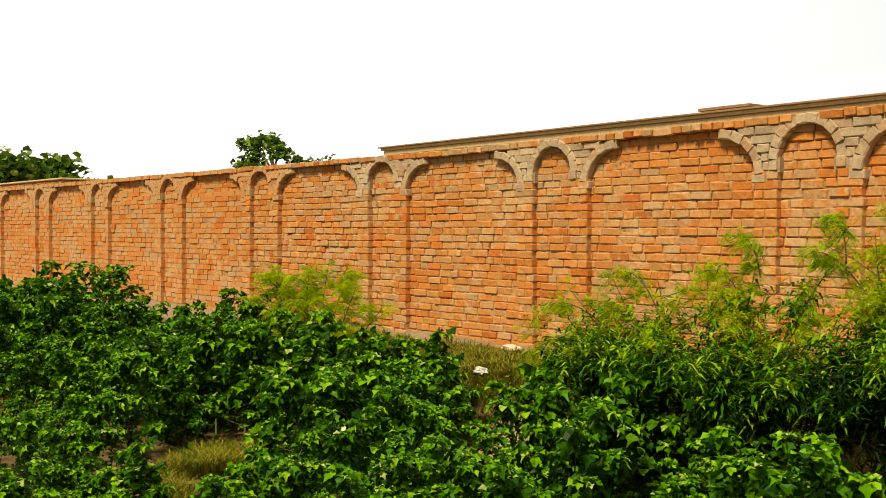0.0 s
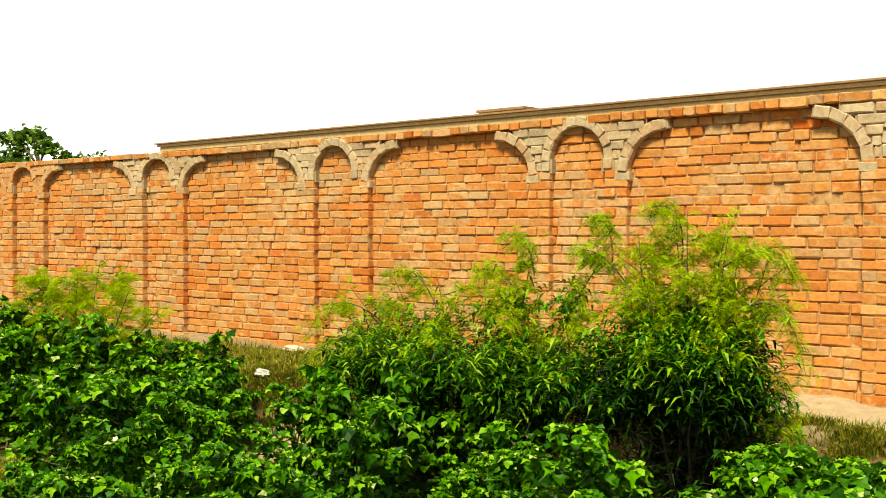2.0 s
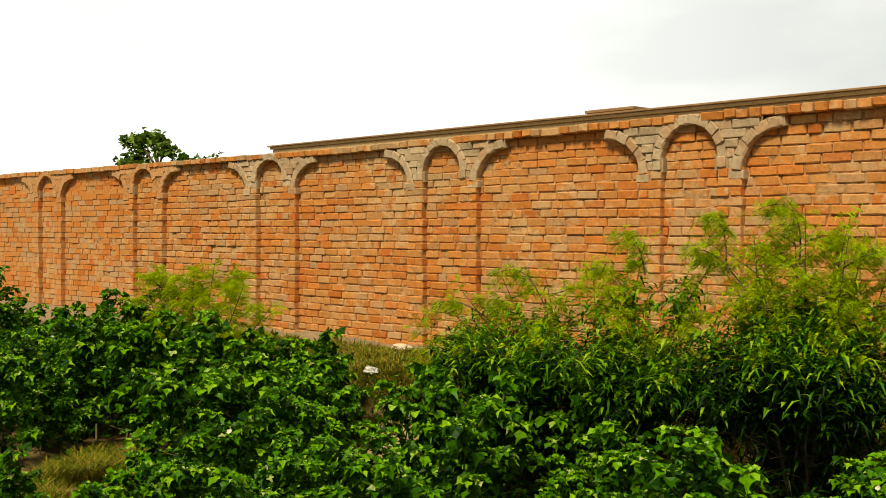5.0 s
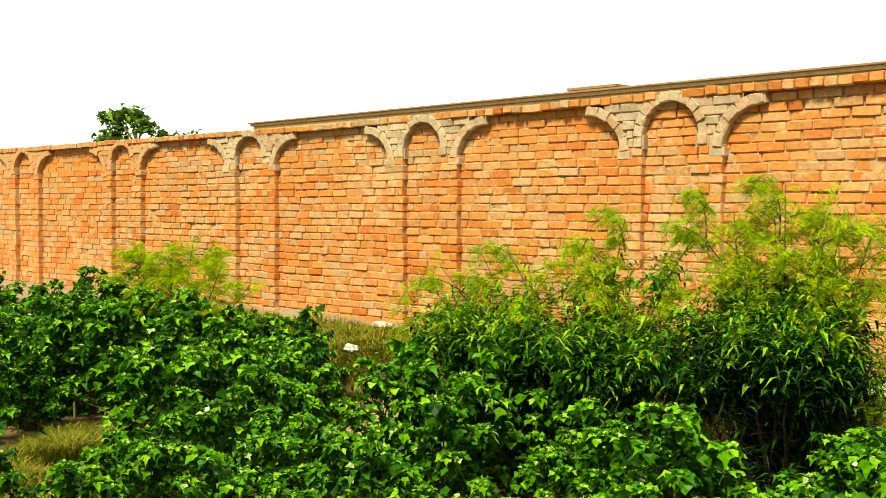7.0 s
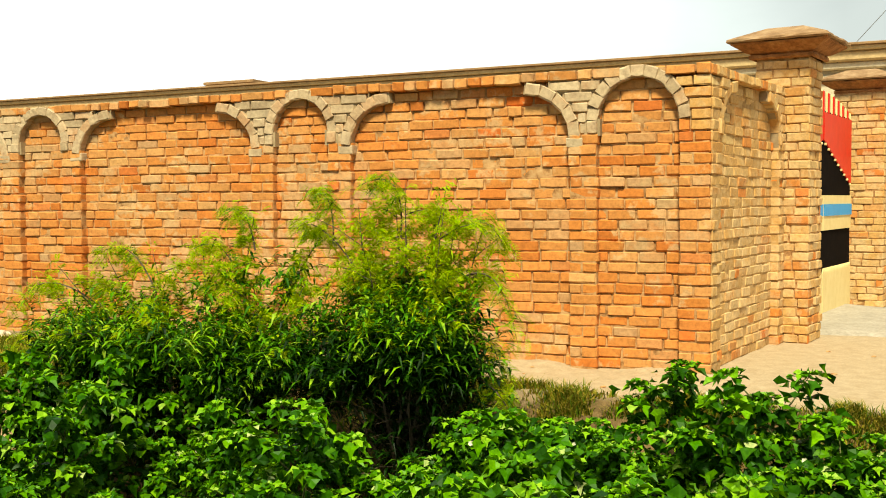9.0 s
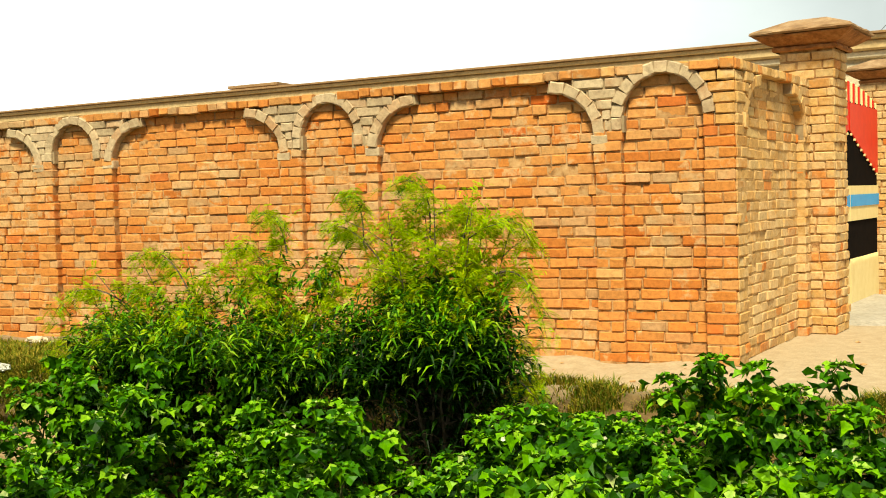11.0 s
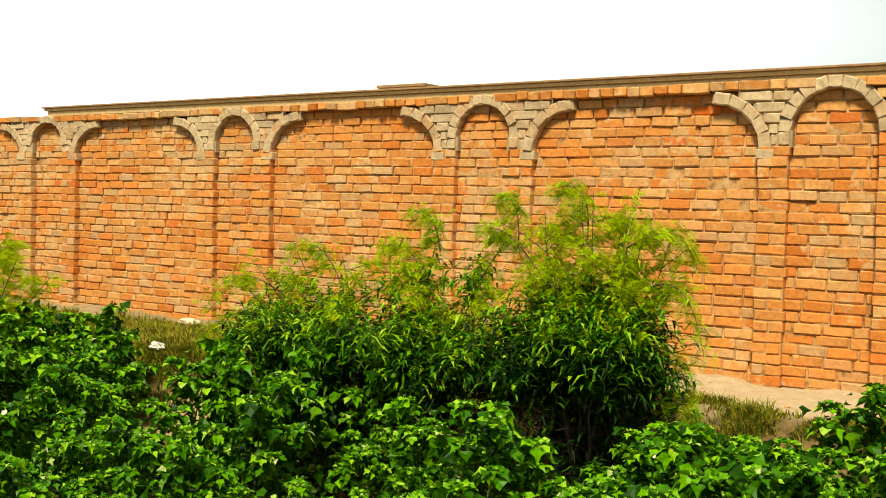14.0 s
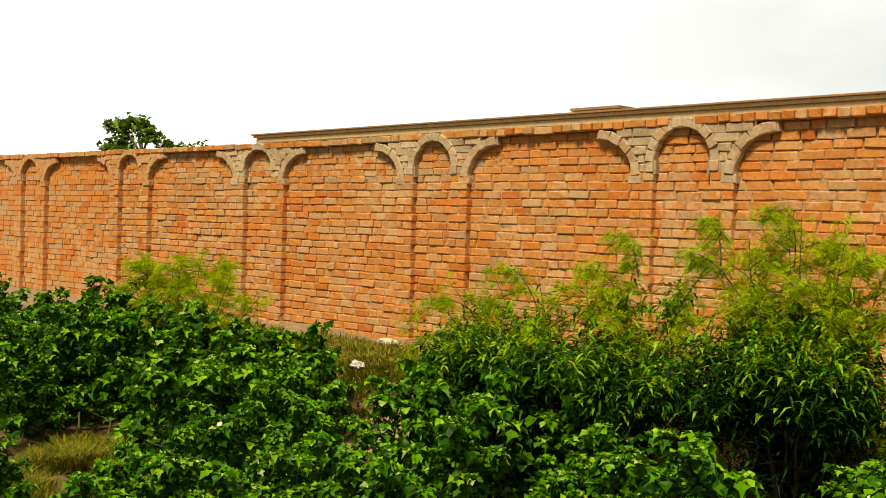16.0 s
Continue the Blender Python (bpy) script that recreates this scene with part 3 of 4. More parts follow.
def return_wall(name, start, length, label, niches):
    """A stretch of wall beside the gate; local u runs along RET."""
    o = RET * start
    wall = thing(name, label, "brick wall", kind="structure")
    face = Course(o, RET, RET_OUT)
    for j in range(28):
        fill_row(face, j, 0.10, length, -BACK, 0.12 * (j % 2), tan_kind)
    backing = bmesh.new()
    mm = Matrix.Translation(o) @ RET_M
    add_box(backing, 0.10, length, BACK + 0.007, 0.30, -0.3, TOP - 0.012, mm)
    for a, b in niches:
        pier_rows(face, a - 0.24, a, range(0, 22), tan_kind)
        pier_rows(face, b, b + 0.20, range(0, 22), tan_kind)
        quarter(face, a + 0.355, IMP, -1, "tan")
        quarter(face, b - 0.355, IMP, 1, "tan")
        rz, lz = round_right(a + 0.355, IMP, 0.45), round_left(b - 0.355, IMP, 0.45)
        spandrel(face, lambda z: a - 0.24, rz, "tan", a > 0.5)
        spandrel(face, lz, lambda z: b + 0.20, "tan")
        add_box(backing, a - 0.225, a - 0.012, 0.008, BACK + 0.02, -0.3, TOP - 0.1, mm)
        add_box(backing, b + 0.012, b + 0.19, 0.008, BACK + 0.02, -0.3, TOP - 0.1, mm)
    u = 0.0
    while u < length - 0.02:
        step = min(rng.choice((0.115, 0.12, 0.11)), length - u)
        face.brick(u + step / 2, TOP - COURSE / 2, 0.004, step, COURSE, 0.11, 0, "tan" if rng.random() < 0.8 else "red")
        u += step
    add_box(backing, 0.05, length, 0.018, BACK + 0.02, TOP - COURSE + 0.012, TOP - 0.014, mm)
    part("mortar_core", backing, TAN_MORTAR, wall, "mud mortar between the bricks")
    face.build(wall, "brickwork", lambda s: s[1] > 0.5)
    return wall


return_wall("wall_east", 0.0, 2.14, "yellowish brick return wall beside the gate with one arched bay", [(0.26, 1.92)])
return_wall("wall_east_far", 6.38, 15.0, "yellowish brick wall beyond the gate with arched bays", [(0.9, 1.5), (1.9, 3.6), (4.1, 4.7), (5.1, 6.8), (7.3, 7.9), (8.3, 10.0), (10.5, 11.1), (11.5, 13.2)])


CORBEL_RINGS = [(0.02, 0.0), (0.045, 0.012), (0.045, 0.040), (0.025, 0.052), (0.07, 0.070), (0.13, 0.104), (0.178, 0.134), (0.186, 0.150), (0.10, 0.156)]
SLAB_RINGS = [(0.10, 0.153), (0.200, 0.155), (0.212, 0.166), (0.206, 0.184), (0.182, 0.194), (-0.085, 0.300)]


def cap_mesh(half, z, steps, seed):
    """Square rings of the cap, one above the other, with chipped edges."""
    r = random.Random(seed)
    rings = [(half + d, h) for d, h in steps]
    per = 8
    vs, fs = [], []
    for q, (h, dz) in enumerate(rings):
        for side in range(4):
            a = math.pi / 2 * side
            for i in range(per):
                t = -1 + 2 * i / per
                x, y = h, t * h
                chip = r.uniform(-0.010, 0.006) if 0 < q < len(rings) - 1 else r.uniform(-0.003, 0.003)
                x += chip
                vs.append((x * math.cos(a) - y * math.sin(a), x * math.sin(a) + y * math.cos(a), z + dz + (chip * 0.6 if 0 < q < len(rings) - 1 else 0)))
    n = 4 * per
    for q in range(len(rings) - 1):
        for i in range(n):
            fs.append((q * n + i, q * n + (i + 1) % n, (q + 1) * n + (i + 1) % n, (q + 1) * n + i))
    fs.append(tuple((len(rings) - 1) * n + i for i in range(n)))
    return vs, fs


def gate_pillar(centre, label, half=0.25):
    height = 31 * COURSE
    p = thing("gate_pillar", label, "gate pillar", "gate pillars", at=centre)
    p.rotation_euler = (0, 0, 0)
    c = Vector(centre)
    for du, dn in ((-1, 0), (1, 0), (0, 1)):
        if dn:
            face = Course(c + RET_OUT * half - RET * half, RET, RET_OUT)
        else:
            face = Course(c + RET * (half * du) - RET_OUT * (half if du < 0 else -half), RET_OUT * (1 if du < 0 else -1), RET * du)
        for j in range(31):
            fill_row(face, j, 0.0, 2 * half, 0.0, rng.uniform(0.0, 0.22), lambda u, z: "tan" if rng.random() < 0.85 else "red")
        face.build(p, "brickwork", lambda s: du <= 0, 110)
    bm = box(-half + 0.014, half - 0.014, -half + 0.014, half - 0.014, -0.25, height + 0.02, RET_M)
    core = part("mortar_core", bm, MORTAR, p, "mud mortar between the bricks")
    vs, fs = cap_mesh(0.25, height + 0.012, CORBEL_RINGS, 3)
    corbel = part("corbel", mesh_from("corbel", [RET_M @ Vector(v) for v in vs], fs, CORBEL), None, p, "dark red-brown flared corbel")
    vs, fs = cap_mesh(0.25, height + 0.012, SLAB_RINGS, 4)
    cap = part("pillar_cap", mesh_from("pillar_cap", [RET_M @ Vector(v) for v in vs], fs, CEMENT), None, p, "weathered sloped cement slab with a chipped edge")
    corbel.location = (0, 0, 0)
    core.location = cap.location = (0, 0, 0)
    return p


P1 = RET * 2.37 + RET_OUT * (-0.035)
P2 = RET * 6.15 + RET_OUT * (-0.075)
bpy.context.view_layer.update()
gate_pillar(P1, "square yellowish brick gate pillar with a flared cement cap")
gate_pillar(P2, "square yellowish brick gate pillar beyond the gate with a cement cap", 0.30)


def metal_gate():
    """Two sheet-metal leaves between the pillars, painted in bands."""
    g = thing("metal_gate", "closed sheet-metal gate painted red, black, cream and blue", "gate", at=RET * 2.75 + RET_OUT * -0.16)
    width = 3.0
    m = RET_M
    for s in range(2):
        a, b = s * width / 2 + 0.01, (s + 1) * width / 2 - 0.01
        leaf = part("gate_leaf", box(a, b, -0.012, 0.012, 0.03, 2.30, m), BLACK_PAINT, g, "black sheet-metal leaf")
        part("cream_band", box(a + 0.02, b - 0.02, -0.03, -0.013, 0.05, 0.50, m), CREAM_PAINT, leaf, "cream painted kick panel")
        n = 26
        for i in range(n):
            x0 = a + 0.02 + (b - a - 0.04) * i / n
            bm = bmesh.new()
            w = (b - a - 0.04) / n
            q = [bm.verts.new(m @ Vector(v)) for v in ((x0, -0.028, 0.50), (x0 + w, -0.028, 0.50), (x0 + w / 2, -0.028, 0.56), (x0, -0.016, 0.50), (x0 + w, -0.016, 0.50), (x0 + w / 2, -0.016, 0.56))]
            for f in ((0, 1, 2), (5, 4, 3), (0, 3, 4, 1), (1, 4, 5, 2), (2, 5, 3, 0)):
                bm.faces.new([q[k] for k in f])
            part("spike", bm, CREAM_PAINT, leaf)
        part("cream_panel", box(a + 0.02, b - 0.02, -0.03, -0.013, 0.98, 1.37, m), CREAM_PAINT, leaf, "cream painted middle panel")
        part("blue_band", box(a + 0.02, b - 0.02, -0.040, -0.031, 1.14, 1.27, m), BLUE_PAINT, leaf, "blue painted band")
        bm = bmesh.new()
        far = s == 1
        pts = [(a + 0.02, 2.28), (b - 0.02, 2.28), (b - 0.02, 1.98 if not far else 1.50), (a + 0.02, 1.50 if not far else 1.98)]
        f1 = [bm.verts.new(m @ Vector((x, -0.030, z))) for x, z in pts]
        f2 = [bm.verts.new(m @ Vector((x, -0.014, z))) for x, z in pts]
        bm.faces.new(f1)
        bm.faces.new(f2[::-1])
        for i in range(4):
            bm.faces.new((f1[i], f2[i], f2[(i + 1) % 4], f1[(i + 1) % 4]))
        bmesh.ops.recalc_face_normals(bm, faces=bm.faces)
        part("red_panel", bm, RED_PAINT, leaf, "red painted slanting panel")
        for i in range(9):
            t = (i + 0.5) / 9
            x, z = a + (b - a) * t, (1.50 + 0.48 * t if not far else 1.98 - 0.48 * t) - 0.02
            stud = part("stud", box(x - 0.014, x + 0.014, -0.040, -0.013, z - 0.014, z + 0.014, m, bevel=0.006), CREAM_PAINT, leaf)
        for i in range(12):
            x = a + 0.05 + (b - a - 0.1) * i / 11
            part("finial", box(x - (0.008 if i % 2 else 0.03), x + (0.008 if i % 2 else 0.03), -0.02 - 0.006 * (i % 2), 0.0, 2.28, 2.32 + 0.20 * math.sin(math.pi * ((x / width) * 0.9 + 0.05)), m, bevel=0.008), CREAM_PAINT if i % 2 else RED_PAINT, leaf)
    return g


metal_gate()


ramp = part("gate_ramp", mesh_from("gate_ramp", *(lambda vs, fs: (vs, fs))(
    [tuple(RET * (2.75 + 3.0 * i / 12) + RET_OUT * (-0.3 + 1.55 * q / 5 * (0.75 + 0.25 * math.sin(math.pi * i / 12))) + Vector((0, 0, 0.06 * (1 - q / 5) ** 1.3 + 0.016 - 0.08 * (q == 5 or i in (0, 12))))) for q in range(6) for i in range(13)],
    [(q * 13 + i, q * 13 + i + 1, (q + 1) * 13 + i + 1, (q + 1) * 13 + i) for q in range(5) for i in range(12)]), CONCRETE, True), None, None)
tagged(ramp, "grey concrete ramp in front of the metal gate", "ramp", kind="structure")

# ---------------------------------------------------------------- house behind the wall
HOUSE = Matrix.Translation((1.25, 16.56, -0.8)) @ Matrix.Rotation(radians(-3.2), 4, "Z") @ Matrix.Scale(1.6, 4)


def house():
    h = thing("house", "single-storey beige plastered house with a brown moulded cornice", "house")
    z = 3.46
    west, east, deep = -21.80, 16.0, 12.0
    part("house_wall", box(west + 0.3, east - 0.3, 0.3, deep, -0.2, z - 0.34, HOUSE), PLASTER, h, "beige plaster wall")
    part("frieze", box(west + 0.24, east - 0.24, 0.24, deep + 0.06, z - 0.48, z - 0.40, HOUSE, bevel=0.02), PLASTER, h)
    part("lower_moulding", box(west + 0.17, east - 0.17, 0.17, deep + 0.13, z - 0.34, z - 0.24, HOUSE, bevel=0.03), PLASTER, h)
    part("cornice", box(west + 0.10, east - 0.10, 0.10, deep + 0.20, z - 0.24, z - 0.10, HOUSE, bevel=0.04), CORNICE, h, "tan plastered cornice")
    part("upper_moulding", box(west + 0.05, east - 0.05, 0.05, deep + 0.25, z - 0.098, z - 0.036, HOUSE, bevel=0.015), CORNICE, h, "tan plastered moulding")
    part("roof_edge", box(west, east, 0.0, deep + 0.30, z - 0.034, z, HOUSE, bevel=0.008), CAPPING, h, "dark roof slab edge")
    return h


house()


def roof_box():
    b = thing("roof_hatch", "low plastered hatch house on the roof", "roof hatch", at=(0, 0, 0))
    m = HOUSE @ Matrix.Translation((-14.66, 4.0, 3.50))
    part("hatch_wall", box(0.08, 1.32, 0.1, 2.0, -0.09, 0.53, m), PLASTER, b)
    part("hatch_slab", box(0.0, 1.4, 0.0, 2.1, 0.53, 0.60, m, bevel=0.015), CAPPING, b)
    return b


roof_box()


def back_wall():
    w = thing("outbuilding", "low plain brick outbuilding beyond the boundary wall", "outbuilding")
    face = Course((-46, 3.0, 0), (1, 0, 0), (0, -1, 0))
    for j in range(18, 32):
        fill_row(face, j, 0.0, 18.2, 0.0, 0.12 * (j % 2), plain_kind)
    part("outbuilding_wall", box(-46, -27.8, 3.016, 7.0, -0.2, 2.68), MORTAR, w)
    part("roof_slab", box(-46.1, -27.7, 2.95, 7.1, 2.69, 2.75, bevel=0.02), CORNICE, w, "tan roof slab edge")
    face.build(w, "brickwork", lambda s: False)


back_wall()
# ---------------------------------------------------------------- cotton field
def leaf_shape(kind):
    """A pointed palmate leaf, 1 long, cupped or drooping: verts, faces."""
    if kind == 0:      # three deep lobes
        tips, notch = ((-62, 0.74), (0, 1.0), (62, 0.74)), ((-30, 0.54), (30, 0.54))
        fold, droop = 0.40, 0.36
    else:              # three shallow lobes
        tips, notch = ((-60, 0.70), (0, 0.95), (60, 0.70)), ((-28, 0.66), (28, 0.66))
        fold, droop = 0.50, 0.12
    rim = sorted(tips + notch + ((-128, 0.50), (128, 0.50)))
    vs = [(0.0, 0.0, 0.0)]
    for a, d in rim:
        x, y = d * math.sin(radians(a)), d * math.cos(radians(a))
        vs.append((x, y, fold * abs(x) - droop * y * y - (0.05 if (a, d) in notch else 0.0)))
    n = len(rim)
    return vs, [(0, 1 + (i + 1) % n, 1 + i) for i in range(n)]


def ruffled(shape, seed):
    r = random.Random(seed)
    return [(x * r.uniform(0.85, 1.12), y * r.uniform(0.92, 1.06), z + r.uniform(-0.20, 0.20) - 0.22 * y * y) for x, y, z in shape[0]], shape[1]


LEAVES = [ruffled(leaf_shape(k), 40 + 5 * k + i) for k in (0, 1) for i in range(4)]


def put_leaf(into, shape, at, out, up, size):
    y = Vector(out).normalized()
    x = y.cross(Vector(up))
    x = x.normalized() if x.length > 1e-4 else Vector((1, 0, 0))
    z = x.cross(y)
    at = Vector(at)
    n = len(into[0])
    into[0].extend(at + size * (vx * x + vy * y + vz * z) for vx, vy, vz in shape[0])
    into[1].extend(tuple(i + n for i in f) for f in shape[1])


def flower_mesh(r):
    vs, fs = [], []
    for k in range(5):
        a = 2 * math.pi * k / 5 + r.uniform(-0.1, 0.1)
        d, s = Vector((math.cos(a), math.sin(a), 0)), Vector((-math.sin(a), math.cos(a), 0))
        n = len(vs)
        vs += [Vector((0, 0, 0)), d * 0.014 + s * 0.012 + Vector((0, 0, 0.014)), d * 0.021 + Vector((0, 0, 0.022)), d * 0.014 - s * 0.012 + Vector((0, 0, 0.014))]
        fs += [(n, n + 1, n + 2), (n, n + 2, n + 3)]
    return vs, fs


def cotton_plant(seed, height, spread, leaves):
    r = random.Random(seed)
    plant = new("cotton_plant")
    tagged(plant, "leafy green cotton plant growing in the field", "cotton plant", "cotton plants")
    stems, blades = ([], []), ([], [])
    lean = Vector((r.uniform(-0.1, 0.1), r.uniform(-0.1, 0.1), 0))
    main = [lean * (t * t) * height + Vector((0.02 * r.uniform(-1, 1), 0.02 * r.uniform(-1, 1), height * t)) for t in (0, 0.3, 0.6, 0.92)]
    join(stems, tube(main, [0.011, 0.009, 0.006, 0.003]))
    tips = []
    for i in range(13):
        t = 0.14 + 0.8 * i / 13
        k = min(int(t * 3.2), 2)
        base = main[k].lerp(main[k + 1], min(max(t * 3.2 - k, 0), 1))
        a = i * 2.4 + r.uniform(-0.4, 0.4)
        reach = spread * (1.0 - 0.55 * t) * r.uniform(0.7, 1.15)
        rise = height * r.uniform(0.10, 0.24)
        tip = base + Vector((math.cos(a) * reach, math.sin(a) * reach, rise))
        midp = base.lerp(tip, 0.5) + Vector((0, 0, -0.02))
        join(stems, tube([base, midp, tip], [0.005, 0.004, 0.002], 4))
        tips.append((base, midp, tip))
    tips.append((main[2], main[2].lerp(main[3], 0.5), main[3]))
    fresh = ([], [])
    # older leaves along the branches, coloured dark to deepen the plant's inner shade
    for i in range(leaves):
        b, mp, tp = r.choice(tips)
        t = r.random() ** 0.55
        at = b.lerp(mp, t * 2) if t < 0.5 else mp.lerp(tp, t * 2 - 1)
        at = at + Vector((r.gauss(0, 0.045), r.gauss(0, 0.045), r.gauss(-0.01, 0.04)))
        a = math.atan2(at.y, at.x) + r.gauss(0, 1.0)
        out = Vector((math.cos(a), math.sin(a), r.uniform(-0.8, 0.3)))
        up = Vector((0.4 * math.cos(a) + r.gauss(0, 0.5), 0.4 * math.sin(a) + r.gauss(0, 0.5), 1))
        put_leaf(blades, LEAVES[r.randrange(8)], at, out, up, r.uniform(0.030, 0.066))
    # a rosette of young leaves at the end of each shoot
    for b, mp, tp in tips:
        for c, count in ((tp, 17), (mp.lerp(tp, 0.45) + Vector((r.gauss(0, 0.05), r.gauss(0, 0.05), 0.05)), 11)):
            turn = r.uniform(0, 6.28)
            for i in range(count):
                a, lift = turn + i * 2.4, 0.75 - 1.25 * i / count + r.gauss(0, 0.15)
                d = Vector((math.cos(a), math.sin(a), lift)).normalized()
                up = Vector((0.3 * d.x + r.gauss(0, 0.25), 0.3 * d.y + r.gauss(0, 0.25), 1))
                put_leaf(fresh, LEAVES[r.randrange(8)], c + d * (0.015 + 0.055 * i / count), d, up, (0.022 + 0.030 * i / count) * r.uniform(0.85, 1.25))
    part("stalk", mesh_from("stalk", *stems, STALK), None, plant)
    part("foliage", mesh_from("foliage", *blades, COTTON_SHADED), None, plant)
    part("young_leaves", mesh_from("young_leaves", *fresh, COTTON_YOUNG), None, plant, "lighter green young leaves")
    for i in range(r.choice((0, 0, 0, 1))):
        b, mp, tp = r.choice(tips)
        f = part("flower", mesh_from("flower", *flower_mesh(r), PETAL), None, plant, "cream cotton flower")
        f.matrix_basis = Matrix.Translation(tp + Vector((0, 0, 0.03))) @ Euler((r.uniform(-0.9, 0.9), r.uniform(-0.9, 0.9), 0)).to_matrix().to_4x4()
    return plant


field = random.Random(21)
KINDS = [cotton_plant(100 + i, 0.86 + 0.05 * (i % 3), 0.29 + 0.05 * (i % 3), 400) for i in range(9)]
used = set()


GAPS = (((-5.9, -1.5), (-4.3, -2.85), 0.34), ((-6.7, -3.7), (-4.9, -4.9), 0.50), ((-6.6, -4.3), (-5.3, -4.95), 0.45), ((-9.3, -4.7), (-9.0, -4.9), 0.45), ((-1.85, -2.35), (-1.6, -2.35), 0.32))


def bare(x, y):
    """Gaps in the crop: within so far of these lines."""
    p = Vector((x, y))
    for a, b, far in GAPS:
        a, d = Vector(a), Vector(b) - Vector(a)
        t = min(max((p - a).dot(d) / d.dot(d), 0.0), 1.0)
        if (p - a - d * t).length < far:
            return True
    return False


def plant_height(x, y):
    h = 0.84 + 0.12 * noise.noise(Vector((x * 0.6, y * 0.6, 5)))
    if x < -5.9 and y > -3.4:
        h += 0.10
    if -13.4 < x < -12.0:
        h += 0.22
    if y < -4.6:
        h -= 0.22
    if x > -0.9:
        h += 0.03 if y < -2.45 else -0.30
    if -2.7 < x < -0.6 and y > -3.45:
        h = min(h, 0.71)
    return h


def sow():
    y = -1.95
    row = 0
    while y > -6.5:
        x = -17.0 + 0.2 * (row % 2)
        while x < 3.4:
            px, py = x + field.gauss(0, 0.06), y + field.gauss(0, 0.06)
            in_sight = px < 0.9 * (py + 8.14) * 0.62 + 1.4 and py > -7.24
            near_cam = (px - 1.1) ** 2 + (py + 8.14) ** 2 < 3.4 ** 2
            by_path = (-2.7 < px < 0.6 and py > -2.6) or (px > 0.6 and py > -2.2)
            if not bare(px, py) and not near_cam and not by_path and in_sight and field.random() < 0.96:
                k = field.randrange(len(KINDS))
                s = plant_height(px, py) / 0.9 * field.uniform(0.74, 1.24)
                m = pose(px, py, ground_z(px, py) - 0.01, field.uniform(-6, 6), field.uniform(-6, 6), field.uniform(0, 360))
                if k not in used:
                    used.add(k)
                    KINDS[k].matrix_basis = m
                    KINDS[k].scale = (s, s, s)
                else:
                    c = copy_thing(KINDS[k], m)
                    c.scale = (s, s, s)
            x += 0.50
        y -= 0.60
        row += 1


sow()
for px, py, s in ((0.02, -2.2, 1.08), (-0.33, -2.4, 0.74), (0.36, -2.36, 0.72), (-0.72, -2.35, 0.76), (-0.48, -2.55, 0.8), (-1.02, -2.62, 0.78), (-0.22, -2.75, 0.82), (0.72, -2.42, 0.74), (1.08, -2.5, 0.72)):
    copy_thing(KINDS[2], pose(px, py, ground_z(px, py) - 0.01, 3, -4, 200 * s)).scale = (s, s, s)


# ---------------------------------------------------------------- feathery shrubs
def compound_leaf(into, at, out, up, length, pairs, leaflet, droop):
    """A pinnate leaf: a thin rib with narrow leaflets on both sides."""
    y = Vector(out).normalized()
    x = y.cross(Vector(up))
    x = x.normalized() if x.length > 1e-4 else Vector((1, 0, 0))
    z = x.cross(y)
    at = Vector(at)

    def rib(t):
        return at + y * (length * t) - Vector((0, 0, 1)) * (droop * length * t * t)
    vs, fs = into
    for i in range(pairs):
        t = 0.12 + 0.88 * i / pairs
        p, q = rib(t), rib(min(t + 0.03, 1))
        ln = leaflet * (0.55 + 0.9 * math.sin(math.pi * (0.15 + 0.75 * t))) * 0.8
        for s in (-1, 1):
            d = (x * s * 0.85 + y * 0.55 + z * 0.12).normalized()
            w = y * (ln * 0.125)
            n = len(vs)
            vs.extend((p - w * 0.4, p + d * ln * 0.5 - w, p + d * ln - z * ln * 0.12, p + d * ln * 0.5 + w))
            fs.append((n, n + 1, n + 2, n + 3))
    n = len(vs)
    a, b = rib(0), rib(1)
    w = x * 0.0012
    vs.extend((a - w, a + w, b + w * 0.4, b - w * 0.4))
    fs.append((n, n + 1, n + 2, n + 3))


def lance_leaf(into, p, r, scale=1.0):
    """A narrow drooping blade, folded along its middle."""
    a = r.uniform(0, 2 * math.pi)
    ln, wd = r.uniform(0.05, 0.125) * scale, r.uniform(0.007, 0.014) * scale
    d, s = Vector((math.cos(a), math.sin(a), 0)), Vector((-math.sin(a), math.cos(a), 0))
    fall, lift = r.uniform(0.1, 1.0), r.uniform(-0.1, 0.5)
    pts = [p + d * (ln * t) + Vector((0, 0, ln * (lift * t - fall * t * t))) for t in (0, 0.5, 1)]
    vs, fs = into
    n = len(vs)
    up = Vector((0, 0, wd * 0.5))
    vs.extend((pts[0], pts[1] - s * wd + up, pts[1], pts[1] + s * wd + up, pts[2]))
    fs.extend(((n, n + 2, n + 1), (n, n + 3, n + 2), (n + 1, n + 2, n + 4), (n + 2, n + 3, n + 4)))


